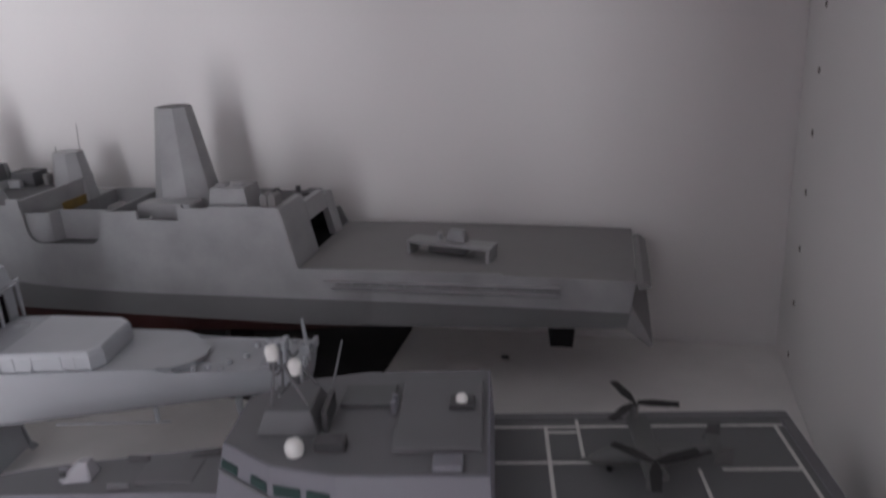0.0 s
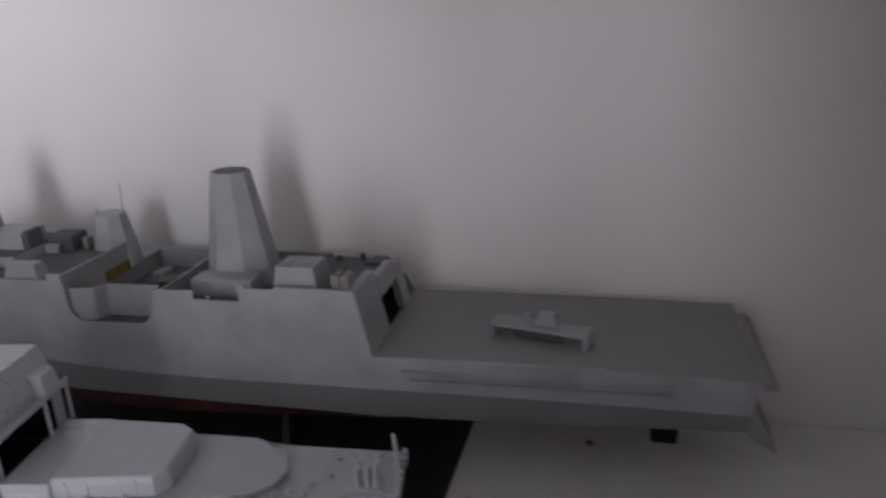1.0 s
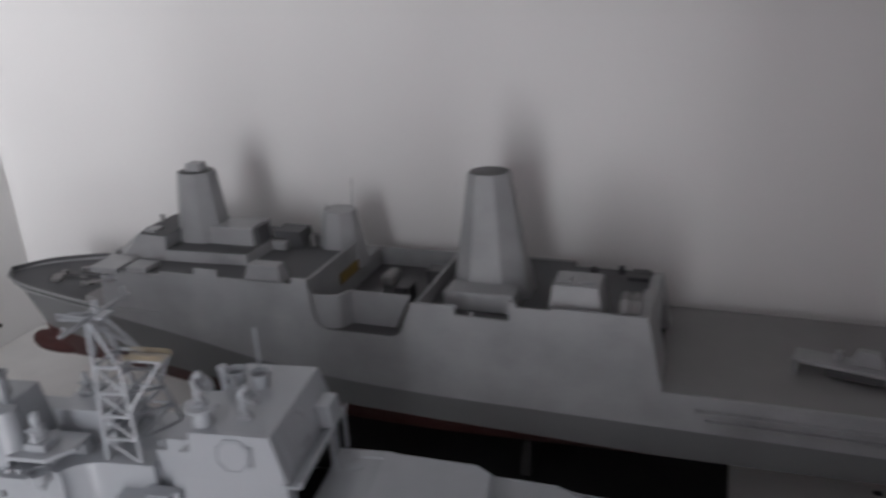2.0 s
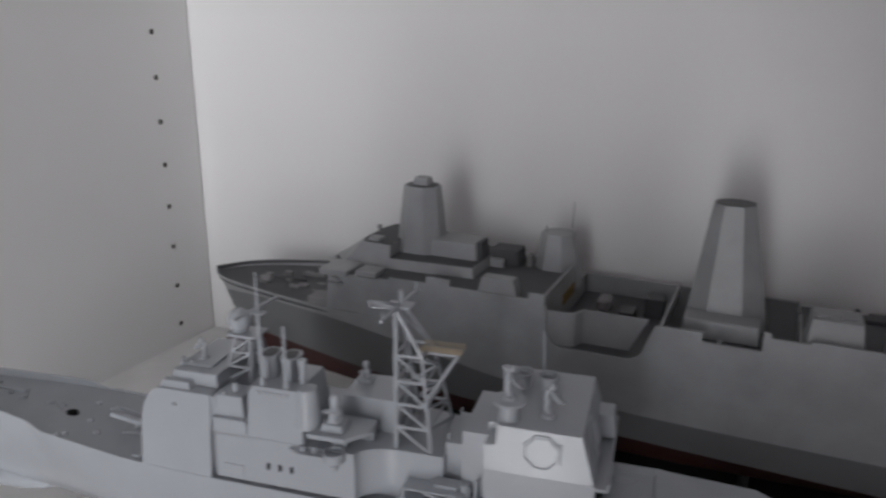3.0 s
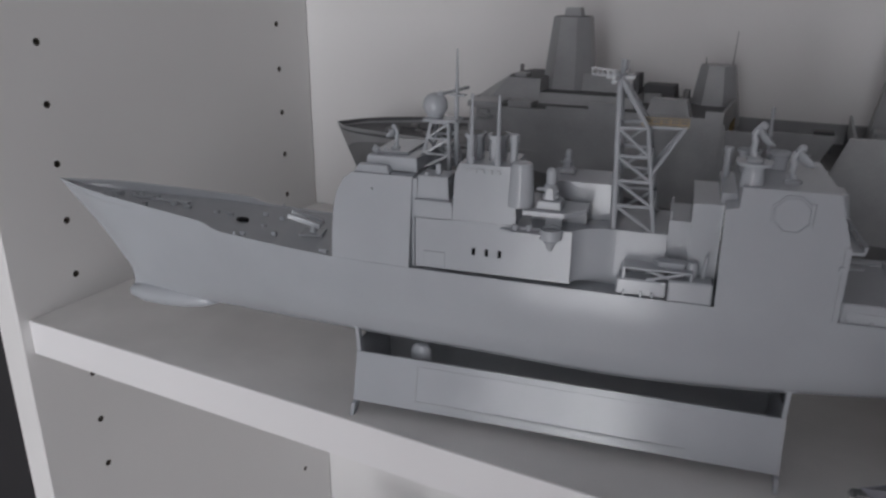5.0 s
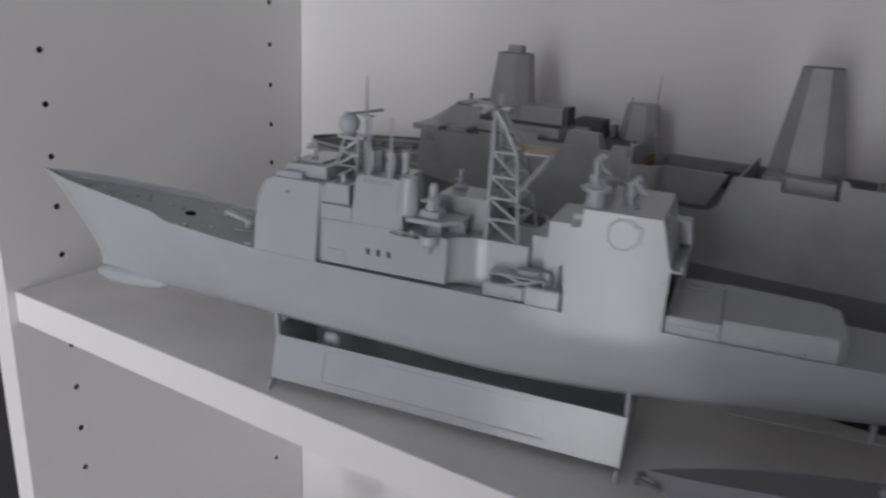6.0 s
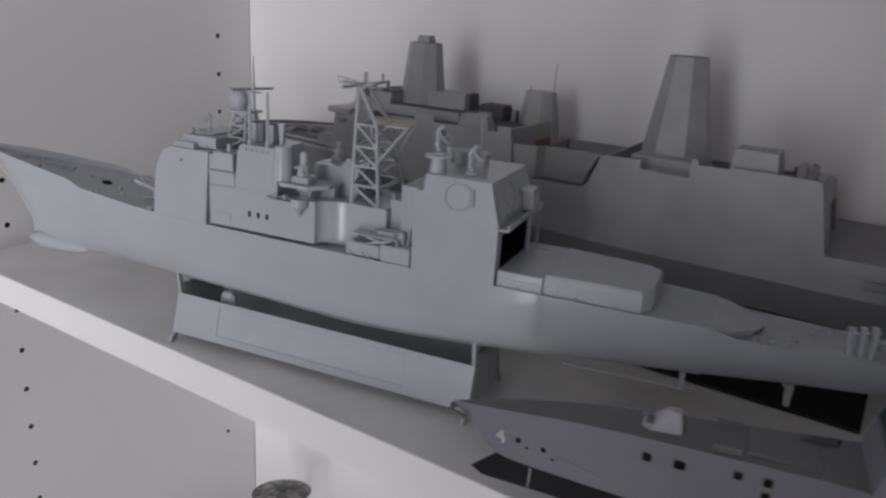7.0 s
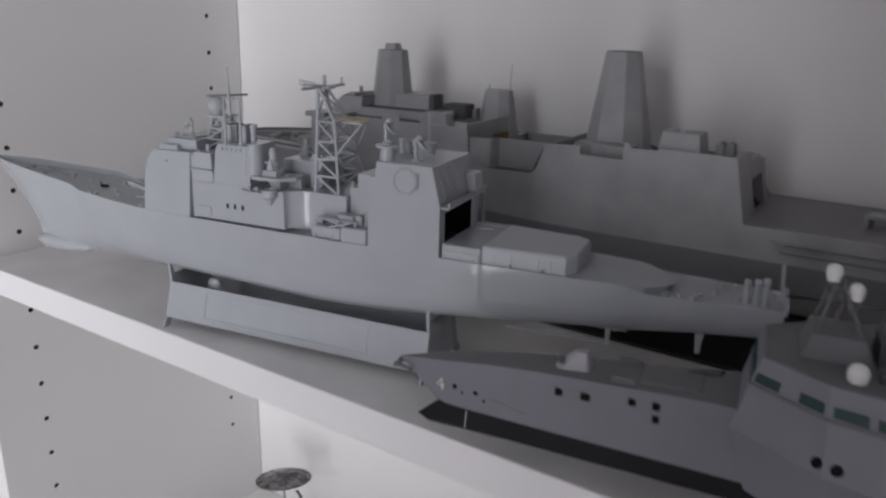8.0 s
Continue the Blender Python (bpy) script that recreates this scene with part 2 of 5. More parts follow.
def side_panel(x0, x1, inner, face):
    """A side board with two rows of blind pin holes in its inner face."""
    bm = B()
    box(bm, x0, x1, -DP - 0.006, 0.0, -0.70, TOP + TH, 0.0006)
    ob = part("side_panel", bm, M_white, bookcase)
    cut = B()
    for y in (-0.2275, -0.0365):
        for k in range(-17, 11):
            z = (0.0160 if face > 0 else 0.0125) + 0.032 * k
            if z > TOP - 0.008 or (y > -0.1 and (z < -0.25 or -0.19 < z < 0.0)):
                continue
            rod(cut, (inner - face * 0.013, y, z), (inner + face * 0.004, y, z), 0.0020, n=12)
    me = bpy.data.meshes.new("pin_holes")
    cut.to_mesh(me)
    cut.free()
    cutter = new("pin_holes", me)
    mod = ob.modifiers.new("holes", 'BOOLEAN')
    mod.object, mod.operation, mod.solver = cutter, 'DIFFERENCE', 'EXACT'
    deps = bpy.context.evaluated_depsgraph_get()
    done = bpy.data.meshes.new_from_object(ob.evaluated_get(deps))
    ob.modifiers.clear()
    ob.data = done
    done.materials.append(M_chip)
    for f in done.polygons:            # bare board inside the holes
        if 0.001 < abs(f.center.x - inner) < 0.0135 and f.area < 0.0002 and -DP < f.center.y < -0.01:
            f.material_index = 1
    bpy.data.objects.remove(cutter)
    return ob


side_panel(-TH, 0.0, 0.0, 1)
side_panel(WI, WI + TH, WI, -1)
bm = B()
box(bm, -TH, WI + TH, 0.0005, 0.004, -0.70, TOP + TH, 0)
part("back_panel", bm, M_back, bookcase)


def shelf_board(z, label):
    top = tagged(empty("shelf", pose(0, 0, z)), label, "shelf", "bookcase shelves")
    box_part("board", (0.0001, WI - 0.0001, -DP + 0.0008, -0.0004, -0.0198, 0.0), M_shelf, top, 0.0004)
    box_part("edge_strip", (0.0001, WI - 0.0001, -DP, -DP + 0.0008, -0.01985, 0.00005), M_edge, top, 0.0003, "smooth white edge strip")


shelf_board(0.0, "white melamine shelf carrying grey model warships")
shelf_board(LOW, "white melamine shelf below the model warships")
shelf_board(TOP + TH, "white melamine top board of the bookcase")

# the unseen room round it, closed, with a window and an added narrow opening opposite
FZ, CZ = -1.35, 1.15
X0, X1, YB = -1.6, 2.4, -2.60
wh = 1.15                                  # half height of the window


def wall(name, boxes, mat, label):
    bm = B()
    for b in boxes:
        box(bm, *b, 0)
    return tagged(part(name, bm, mat), label, "wall", kind="structure")


wall("wall_north", [(X0, -TH - 0.0005, 0.006, 0.10, FZ, CZ), (-TH - 0.0005, WI + TH + 0.0005, 0.006, 0.10, FZ, CZ), (WI + TH + 0.0005, X1, 0.006, 0.10, FZ, CZ)], M_roomdark, "dark wall behind the bookcase")
wall("wall_west", [(X0 - 0.1, X0, YB, 0.006, FZ, CZ)], M_room, "plain plaster wall")
wall("wall_east", [(X1, X1 + 0.1, YB, 0.006, FZ, CZ)], M_room, "plain plaster wall")
gaps = [(X0, LIGHTS[0][0] - 0.02), (LIGHTS[0][1] + 0.02, LIGHTS[1][0] - 0.02), (LIGHTS[1][1] + 0.02, X1)]
wall("wall_south", [(a, b, YB - 0.1, YB, FZ, CZ) for a, b in gaps] + [(a - 0.02, b + 0.02, YB - 0.1, YB, z0, z1) for a, b in LIGHTS for z0, z1 in ((FZ, WIN_Z - wh), (WIN_Z + wh, CZ))], M_room, "plain plaster wall with a tall window opening")
# added plum panel, out of view, stands in for a person blocking the window
wall("light_blocker", [(0.49, 1.06, -1.36, -1.26, FZ, CZ)], M_plum, "unseen plum panel added to block window light")
bm = B()
box(bm, X0 - 0.1, X1 + 0.1, YB - 0.1, 0.1, FZ - 0.1, FZ, 0)
tagged(part("floor", bm, M_floor), "brown wooden room floor", "floor", kind="structure")
bm = B()
box(bm, X0 - 0.1, X1 + 0.1, YB - 0.1, 0.1, CZ, CZ + 0.1, 0)
tagged(part("ceiling", bm, M_room), "plain plaster ceiling", "ceiling", kind="structure")

# ------------------------------------------------ amphibious transport ship
LPD_AT = pose(0.0743, -0.0707, 0.0015, 0, 0, 1.62)
lpd = tagged(empty("amphibious_transport_ship", LPD_AT), "dark grey model of an amphibious transport ship with a red underbody", "model ship")
LB = 0.0455
# rows of a station: keel, bilge, waterline, knuckle, rail outside, rail inside, deck edge
lpd_keys = [
    [(.024, 0, .029), (.021, 0, .035), (.0184, 0, .046), (.0075, 0, .068), (0, 0, .084), (.0008, 0, .084), (.0012, 0, .0810)],
    [(.036, 0, .0240), (.035, .0035, .030), (.033, .0065, .046), (.028, .0165, .0755), (.0210, .0200, .0852), (.0215, .0188, .0852), (.0217, .0186, .0818)],
    [(.070, 0, .0228), (.070, .0070, .0285), (.070, .0150, .046), (.068, .0300, .0800), (.066, .0345, .0868), (.066, .0333, .0868), (.066, .0331, .0832)],
    [(.120, 0, .0228), (.120, .0150, .0285), (.120, .0265, .046), (.120, .0430, .0815), (.120, LB, .0885), (.120, LB - .001, .0885), (.120, LB - .0012, .0850)],
    [(.170, 0, .0228), (.170, .0220, .0285), (.170, .0350, .046), (.170, LB, .0755), (.170, LB, .0885), (.170, LB - .001, .0885), (.170, LB - .0012, .0880)],
    [(.230, 0, .0228), (.230, .0270, .0290), (.230, .0405, .046), (.230, LB, .0655), (.230, LB, .0885), (.230, LB - .001, .0885), (.230, LB - .0012, .0880)],
    [(.300, 0, .0228), (.300, .0285, .0290), (.300, .0425, .0455), (.300, LB, .0610), (.300, LB, .0885), (.300, LB - .001, .0885), (.300, LB - .0012, .0880)],
    [(.4155, 0, .0275), (.4155, .0285, .0335), (.4155, .0425, .0435), (.4155, LB, .0605), (.4110, LB, .0885), (.4110, LB - .001, .0885), (.4110, LB - .0012, .0880)],
]
lpd_aft = [
    [(.4155, 0, .0275), (.4155, .0285, .0335), (.4155, .0425, .0435), (.4155, LB, .0605), (.4155, LB, .0783), (.4155, LB - .0006, .0783), (.4155, LB - .0008, .0780)],
    [(.470, 0, .0370), (.470, .0280, .0405), (.470, .0425, .0447), (.470, LB, .0605), (.470, LB, .0780), (.470, LB - .0006, .0780), (.470, LB - .0008, .0777)],
    [(.540, 0, .0450), (.540, .0300, .0458), (.540, .0425, .0470), (.540, LB, .0600), (.540, LB, .0772), (.540, LB - .0006, .0772), (.540, LB - .0008, .0769)],
    [(.5955, 0, .0485), (.5955, .0330, .0487), (.5945, .0430, .0492), (.5950, LB, .0590), (.5975, LB, .0760), (.5975, LB - .0006, .0760), (.5975, LB - .0008, .0757)],
]
for keys, st in ((lpd_keys, 8), (lpd_aft, 4)):
    end = keys is lpd_aft
    bm = B()
    hull_skin(bm, keys, st, 3, 5, cap_end=end)
    part("hull_side", bm, M_lpd, lpd, smooth=30)
    # darker grey puts the shade below the knuckle into the colour
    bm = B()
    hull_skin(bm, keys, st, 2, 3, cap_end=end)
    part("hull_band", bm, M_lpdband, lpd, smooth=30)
    bm = B()
    hull_skin(bm, keys, st, 0, 2, cap_end=end)
    part("underbody", bm, M_red, lpd, "dull red underwater hull", smooth=30)
    bm = B()
    deck_keys = keys if end else keys[:-1] + [[(.3655, y, z) for _, y, z in keys[-1]]]
    hull_skin(bm, deck_keys, st, 5, 6, centre_top=True, cap_end=end)
    part("weather_deck", bm, M_deck if end else M_updeck, lpd, "dark grey deck")
bm = B()
lathe(bm, (0, 0, 0), [(0, -.0165), (.0042, -.0147), (.0066, -.0105), (.0080, -.003), (.0083, .006), (.0074, .016), (.0042, .026), (0, .030)], 18, 1, 0.8)
bmesh.ops.rotate(bm, verts=bm.verts, cent=(0, 0, 0), matrix=Matrix.Rotation(radians(90), 3, 'Y'))
bmesh.ops.translate(bm, verts=bm.verts, vec=(.0215, 0, .0322))
part("bow_bulb", bm, M_red, lpd, "dull red bulbous bow", smooth=60)

# forward superstructure, flush with the hull side
bm = B()
plan_prism(bm, [(.119, -LB - .00004), (.248, -LB - .00004), (.248, .0240), (.119, .0240), (.104, .020), (.104, -.020)],
           [(.121, -LB - .00004), (.248, -LB - .00004), (.248, .0240), (.121, .0240), (.107, .020), (.107, -.020)], .0850, .1105)
part("forward_superstructure", bm, M_lpd, lpd)
box_part("side_house", (.122, .248, .0240, LB, .0850, .1003), M_lpd, lpd, .0003)
for a, b, z in ((.160, .1825, .1125), (.1825, .1963, .1163), (.1963, .2395, .1125), (.2395, .248, .1160)):
    box_part("bulwark", (a, b, -LB, -LB + .0012, .1100, z), M_lpd, lpd, 0)
    box_part("bulwark", (a, b, .0226, .0238, .1100, z), M_lpd, lpd, 0)
box_part("bulwark", (.2465, .248, -LB + .0014, .0224, .1100, .1150), M_lpd, lpd, 0)
bm = B()
plan_prism(bm, [(.124, -LB + .0020), (.2462, -LB + .0020), (.2462, .0222), (.124, .0222), (.110, .019), (.110, -.019)],
           [(.124, -LB + .0020), (.2462, -LB + .0020), (.2462, .0222), (.124, .0222), (.110, .019), (.110, -.019)], .1104, .1108)
part("upper_deck", bm, M_updeck, lpd, "dark grey deck")
bm = B()
plan_prism(bm, [(.1085, -.0150), (.1200, -.0265), (.1500, -.0270), (.1500, .0270), (.1200, .0265), (.1085, .0150)],
           [(.1270, -.0120), (.1300, -.0215), (.1490, -.0225), (.1490, .0225), (.1300, .0215), (.1270, .0120)], .1105, .1232)
part("pilot_house", bm, M_lpd, lpd)
bm = B()
plan_prism(bm, [(.1500, -.0270), (.2010, -.0240), (.2010, .0240), (.1500, .0270)], [(.1500, -.0255), (.2000, -.0228), (.2000, .0228), (.1500, .0255)], .1105, .1165)
part("mast_base", bm, M_lpd, lpd)
bm = B()
roof = [(.1500, -.0250), (.1995, -.0224), (.1995, .0224), (.1500, .0250)]
plan_prism(bm, roof, roof, .1164, .1168)
part("roof_deck", bm, M_updeck, lpd, "dark grey deck")
bm = B()
roof = [(.1275, -.0116), (.1304, -.0210), (.1487, -.0220), (.1487, .0220), (.1304, .0210), (.1275, .0116)]
plan_prism(bm, roof, roof, .1231, .1235)
part("roof_deck", bm, M_updeck, lpd, "dark grey deck")
box_part("forward_ledge", (.1060, .1215, -.0452, -.0330, .0880, .0935), M_deck, lpd)
box_part("bridge_roof_gear", (.1325, .1395, -.0190, -.0110, .1230, .1252), M_lpd, lpd)
box_part("bridge_wing", (.1165, .1345, -.0478, -.0280, .1095, .1128), M_lpd, lpd)
box_part("wing_locker", (.1390, .1520, -.0458, -.0340, .1108, .1138), M_lpd, lpd)
bm = B()
lathe(bm, (.1260, -.0445, .1045), [(.0012, -.0012), (.0050, 0), (.0052, .0012), (.0030, .0016), (.0030, .0038), (0, .0040)], 14)
part("wing_platform", bm, M_lpd, lpd, smooth=40)
bm = B()
rod(bm, (.1300, .0, .1220), (.1300, .0, .1265), .0016, .0011)
ball(bm, (.1300, 0, .1270), .0014, 10)
part("sensor", bm, M_deck, lpd)
def mast(name, u, v, z0, z1, a0, b0, a1, b1, du=0.0, hollow=True):
    """An enclosed eight-sided tapering mast."""
    def ring(a, b, c):
        return [(u + c - a, v - b * .45), (u + c - a * .45, v - b), (u + c + a * .45, v - b), (u + c + a, v - b * .45),
                (u + c + a, v + b * .45), (u + c + a * .45, v + b), (u + c - a * .45, v + b), (u + c - a, v + b * .45)]
    bm = B()
    plan_prism(bm, ring(a0, b0, 0), ring(a1, b1, du), z0, z1)
    ob = part(name, bm, M_lpd, lpd)
    if hollow:
        bm = B()
        plan_prism(bm, ring(a1 * .93, b1 * .93, du), ring(a1 * .9, b1 * .9, du), z1 - .0002, z1 + .0003)
        part("cap", bm, M_dkgrey, ob, "dark open top")
    return ob


fm = mast("forward_mast", .1590, 0, .1110, .1555, .0150, .0135, .0101, .0090)
bm = B()
plan_prism(bm, [(.1545, -.0042), (.1640, -.0042), (.1640, .0042), (.1545, .0042)], [(.1553, -.0034), (.1632, -.0034), (.1632, .0034), (.1553, .0034)], .1555, .1602)
part("cap", bm, M_lpd, fm)
mast("aft_mast", .331, 0, .0998, .1618, .0197, .0170, .0098, .0090, -.0015)
mast("funnel_casing", .2366, .0185, .1000, .1316, .0138, .0130, .0088, .0080, -.0003, hollow=False)
rod_part("whip_aerial", (.2432, .0215, .1310), (.2438, .0225, .1490), .0003, M_deck, lpd, 6, .0002)
rod_part("whip_aerial", (.2300, .0160, .1314), (.2298, .0160, .1352), .0004, M_deck, lpd, 6, .0003)
bm = B()
hexa(bm, (.1690, .1972, -.0108, .0105), (.1690, .1966, -.0100, .0095), .1160, .1264)
part("deck_house", bm, M_lpd, lpd)
bm = B()
hexa(bm, (.1966, .1998, -.0085, .0040), (.1962, .1994, -.0085, .0030), .1160, .1272)
part("exhaust", bm, M_updeck, lpd)
bm = B()
hexa(bm, (.1985, .2170, .0060, .0215), (.1993, .2160, .0068, .0205), .1108, .1202)
part("deck_house", bm, M_updeck, lpd)
box_part("deck_locker", (.2010, .2100, .0010, .0050, .1108, .1160), M_lpd, lpd, .0004)
box_part("deck_locker", (.2205, .2235, .0100, .0160, .1108, .1180), M_deck, lpd, .0003)
bm = B()
hexa(bm, (.2105, .2325, -.0435, -.0330), (.2130, .2300, -.0420, -.0345), .1105, .1198)
part("director_house", bm, M_lpd, lpd)
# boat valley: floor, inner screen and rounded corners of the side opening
# deck floor takes a darker grey for the shade down in the valley
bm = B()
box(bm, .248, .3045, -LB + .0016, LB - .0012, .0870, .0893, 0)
part("boat_deck", bm, M_dkgrey, lpd, "boat deck darkened for the shade in the valley")
bm = B()
fold = [(.2480, -.0428), (.2600, -.0424), (.2632, -.0408), (.2660, -.0345), (.2700, -.0344), (.2700, -.0334), (.2650, -.0334), (.2622, -.0396), (.2595, -.0412), (.2480, -.0416)]
plan_prism(bm, fold, fold, .0892, .1072)
side_prism(bm, [(.2698, .0892), (.2891, .0892), (.2978, .1072), (.2698, .1072)], -.0344, -.0334)
part("boat_screen", bm, M_lpd, lpd, smooth=35)
box_part("far_bulwark", (.248, .3045, LB - .0014, LB - .0002, .0875, .1003), M_lpd, lpd, 0)
R_ = .0092
bm = B()
side_prism(bm, [(.2475, .0880), (.2475, .1100), (.2488, .1100)] + [(.2490 + .0006 * k / 4, .1100 - .0125 * k / 4) for k in range(4)] +
           [(.2496 + R_ * (1 - math.cos(radians(a))), .0895 + R_ * (1 - math.sin(radians(a)))) for a in range(0, 91, 10)] + [(.2588, .0880)], -LB - .00004, -LB + .0016)
part("opening_corner", bm, M_lpd, lpd)
bm = B()
side_prism(bm, [(.3048, .0880), (.2850, .0880), (.2850, .0895)] + [(.2895 + .0085 * math.sin(radians(a)), .0895 + .0085 * (1 - math.cos(radians(a)))) for a in range(0, 81, 10)] + [(.3022, .1088), (.3048, .1090)], -LB - .00004, -LB + .0016)
part("opening_corner", bm, M_lpd, lpd)
box_part("opening_sill", (.2588, .2850, -LB - .00004, -LB + .0016, .0880, .0895), M_lpd, lpd, 0)
box_part("bulkhead_panel", (.2481, .2489, -.0105, .0125, .0985, .1048), M_yellow, lpd, 0.0002, "ochre painted panel on the bulkhead")
box_part("boat_gear", (.2620, .2690, .0120, .0250, .0893, .0965), M_deck, lpd, .0012)
box_part("boat_gear", (.2780, .2860, -.0080, .0040, .0893, .0990), M_dkgrey, lpd)
box_part("boat_gear", (.2880, .2980, .0140, .0240, .0893, .1005), M_dkgrey, lpd)
box_part("boat_gear", (.2680, .2730, -.0180, -.0060, .0893, .0970), M_dkgrey, lpd)
# aft superstructure: lower block, stepped side walls, hangar
bm = B()
box(bm, .3045, .3655, -LB + .0016, LB - .0016, .0870, .0998, 0)
part("aft_superstructure", bm, M_updeck, lpd)
box_part("hangar_floor", (.3657, .4152, -LB + .0018, .0300, .0764, .0778), M_blackhull, lpd, 0, "black hangar floor")
box_part("hangar_wall", (.3657, .4076, .0284, .0300, .0779, .0996), M_blackhull, lpd, 0, "black hangar wall")
box_part("hangar_wall", (.3657, .3670, -LB + .0018, .0282, .0779, .0996), M_blackhull, lpd, 0, "black hangar wall")
box_part("side_deck", (.3657, .4058, .0301, LB - .0018, .0866, .0880), M_updeck, lpd, 0)
bm = B()
outline = [(.3035, .0880), (.3035, .1090), (.324, .1098), (.324, .1050), (.3495, .1045), (.3495, .1145), (.3525, .1142), (.3532, .1118), (.3690, .1118), (.3690, .1132), (.4095, .1128), (.4167, .0779), (.4158, .0606), (.4080, .0606), (.4060, .0880)]
side_prism(bm, outline, -LB - .00003, -LB + .0016)
part("side_wall", bm, M_lpd, lpd)
bm = B()
side_prism(bm, [(.4060, .0885), (.4080, .0606), (.4158, .0606), (.4164, .0779), (.4112, .0885)], LB - .0016, LB + .00003)
part("side_wall", bm, M_lpd, lpd)
bm = B()
side_prism(bm, [(.3035, .0880), (.3035, .1005), (.3660, .1005), (.3660, .0880)], LB - .0016, LB + .00003)
part("side_wall", bm, M_lpd, lpd)
box_part("screen_bulkhead", (.3040, .3052, -LB + .0016, .0240, .0997, .1088), M_lpd, lpd, 0)
box_part("screen_bulkhead", (.3650, .3664, -LB + .0016, .0100, .0997, .1060), M_lpd, lpd, 0)
box_part("hangar_roof", (.3664, .4078, -LB + .0016, .0302, .0997, .1032), M_updeck, lpd, 0, "dark grey hangar roof")
# rear face of the hangar round its open doorway
f = lambda z: .4090 + (.1128 - z) * .21
for y0, y1, z0, z1 in ((-LB, -.0125, .0782, .1120), (.0172, .0300, .0782, .1036), (-.0125, .0172, .0962, .1070)):
    bm = B()
    side_prism(bm, [(f(z0) - .003, z0), (f(z0) + .0012, z0), (f(z1) + .0012, z1), (f(z1) - .003, z1)], y0 + .0002, y1 - .0002)
    part("hangar_end_wall", bm, M_lpd, lpd)
bm = B()
hexa(bm, (.3125, .3480, -.0290, -.0140), (.3130, .3475, -.0280, -.0140), .0998, .1092, .0006)
part("mast_plinth", bm, M_lpd, lpd)
box_part("davit_post", (.3303, .3321, -LB + .0020, -LB + .0032, .0998, .1062), M_lpd, lpd, 0)
bm = B()
hexa(bm, (.3655, .3912, -.041, -.018), (.3682, .3885, -.0395, -.022), .1008, .1220)
vent = part("vent_house", bm, M_lpd, lpd)
for u in (.3695, .3798):
    box_part("vent_cap", (u, u + .0062, -.036, -.030, .1219, .1231), M_lpd, vent)
for u in (.3998, .4046):
    bm = B()
    box(bm, u - .0021, u + .0021, -.0410, -.0320, .1008, .1168, .0003)
    rod(bm, (u, -.0410, .1168), (u, -.0320, .1168), .0021, n=14)
    part("locker", bm, M_deck, lpd, smooth=40)
box_part("deck_fitting", (.3960, .4060, .0160, .0220, .1030, .1054), M_dkgrey, lpd)
rod_part("deck_fitting", (.392, .025, .1030), (.392, .025, .1072), .0016, M_dkgrey, lpd, 10)
rod_part("deck_fitting", (.378, .024, .1030), (.378, .024, .1058), .0020, M_dkgrey, lpd, 10)
box_part("deck_fitting", (.3975, .4065, .0232, .0290, .1030, .1050), M_dkgrey, lpd)
# flight deck edge catwalk, stern flap and gate
bm = B()
box(bm, .4320, .5600, -LB - .0030, -LB + .0002, .0716, .0723, .0002)
part("catwalk", bm, M_lpd, lpd)
bm = B()
box(bm, .4360, .5600, -LB - .0024, -LB + .0002, .0672, .0678, .0002)
part("catwalk", bm, M_lpd, lpd)
# raised dark strips drawn as the shadow line under each catwalk
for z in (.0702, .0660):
    box_part("catwalk_shade", (.4370, .5590, -LB - .0003, -LB + .0002, z, z + .0010), M_lpdband, lpd, 0)
for k in range(13):
    box_part("catwalk_bracket", (.4380 + .0099 * k, .4386 + .0099 * k, -LB - .0024, -LB + .0001, .0700, .0716), M_lpd, lpd, 0)
bm = B()
box(bm, .4300, .5300, -.0452, -.0437, .0768, .0782, .0002)
part("deck_edge_rail", bm, M_lpd, lpd)
bm = B()
side_prism(bm, [(.5978, .0757), (.6010, .0765), (.6052, .0735), (.5990, .0720)], -.0462, .0330)
part("stern_flap", bm, M_deck, lpd)
for y0, y1 in ((-.0450, -.0410), (.0300, .0340)):
    bm = B()
    side_prism(bm, [(.5962, .0620), (.6072, .0410), (.6060, .0402), (.5935, .0492)], y0, y1)
    part("gate_arm", bm, M_deck, lpd)
bm = B()
side_prism(bm, [(.5948, .0500), (.6072, .0412), (.6060, .0402), (.5935, .0490)], -.0410, .0300)
part("stern_gate", bm, M_deck, lpd)
for y in (-.020, .020):
    bm = B()
    hexa(bm, (.553, .5655, y - .0012, y + .0012), (.551, .5675, y - .0022, y + .0022), .0262, .0455)
    part("rudder", bm, M_blackhull, lpd, "blackish painted rudder")
    bm = B()
    rod(bm, (.46, y, .0385), (.545, y, .0400), .0010)
    part("propeller_shaft", bm, M_black, lpd)
# forecastle fittings
random.seed(3)
for k in range(16):
    u = random.uniform(.028, .098)
    v = random.uniform(-.55, .55) * (.014 + .28 * (u - .028))
    q = random.uniform(.0008, .0024)
    box_part("mooring_fitting", (u - q * 1.6, u + q * 1.6, v - q, v + q, .0810, .0838 + random.uniform(0, .0020)), M_deck, lpd, .0002)
rod_part("anchor_chain", (.052, -.004, .0848), (.075, -.002, .0848), .0009, M_dkgrey, lpd)
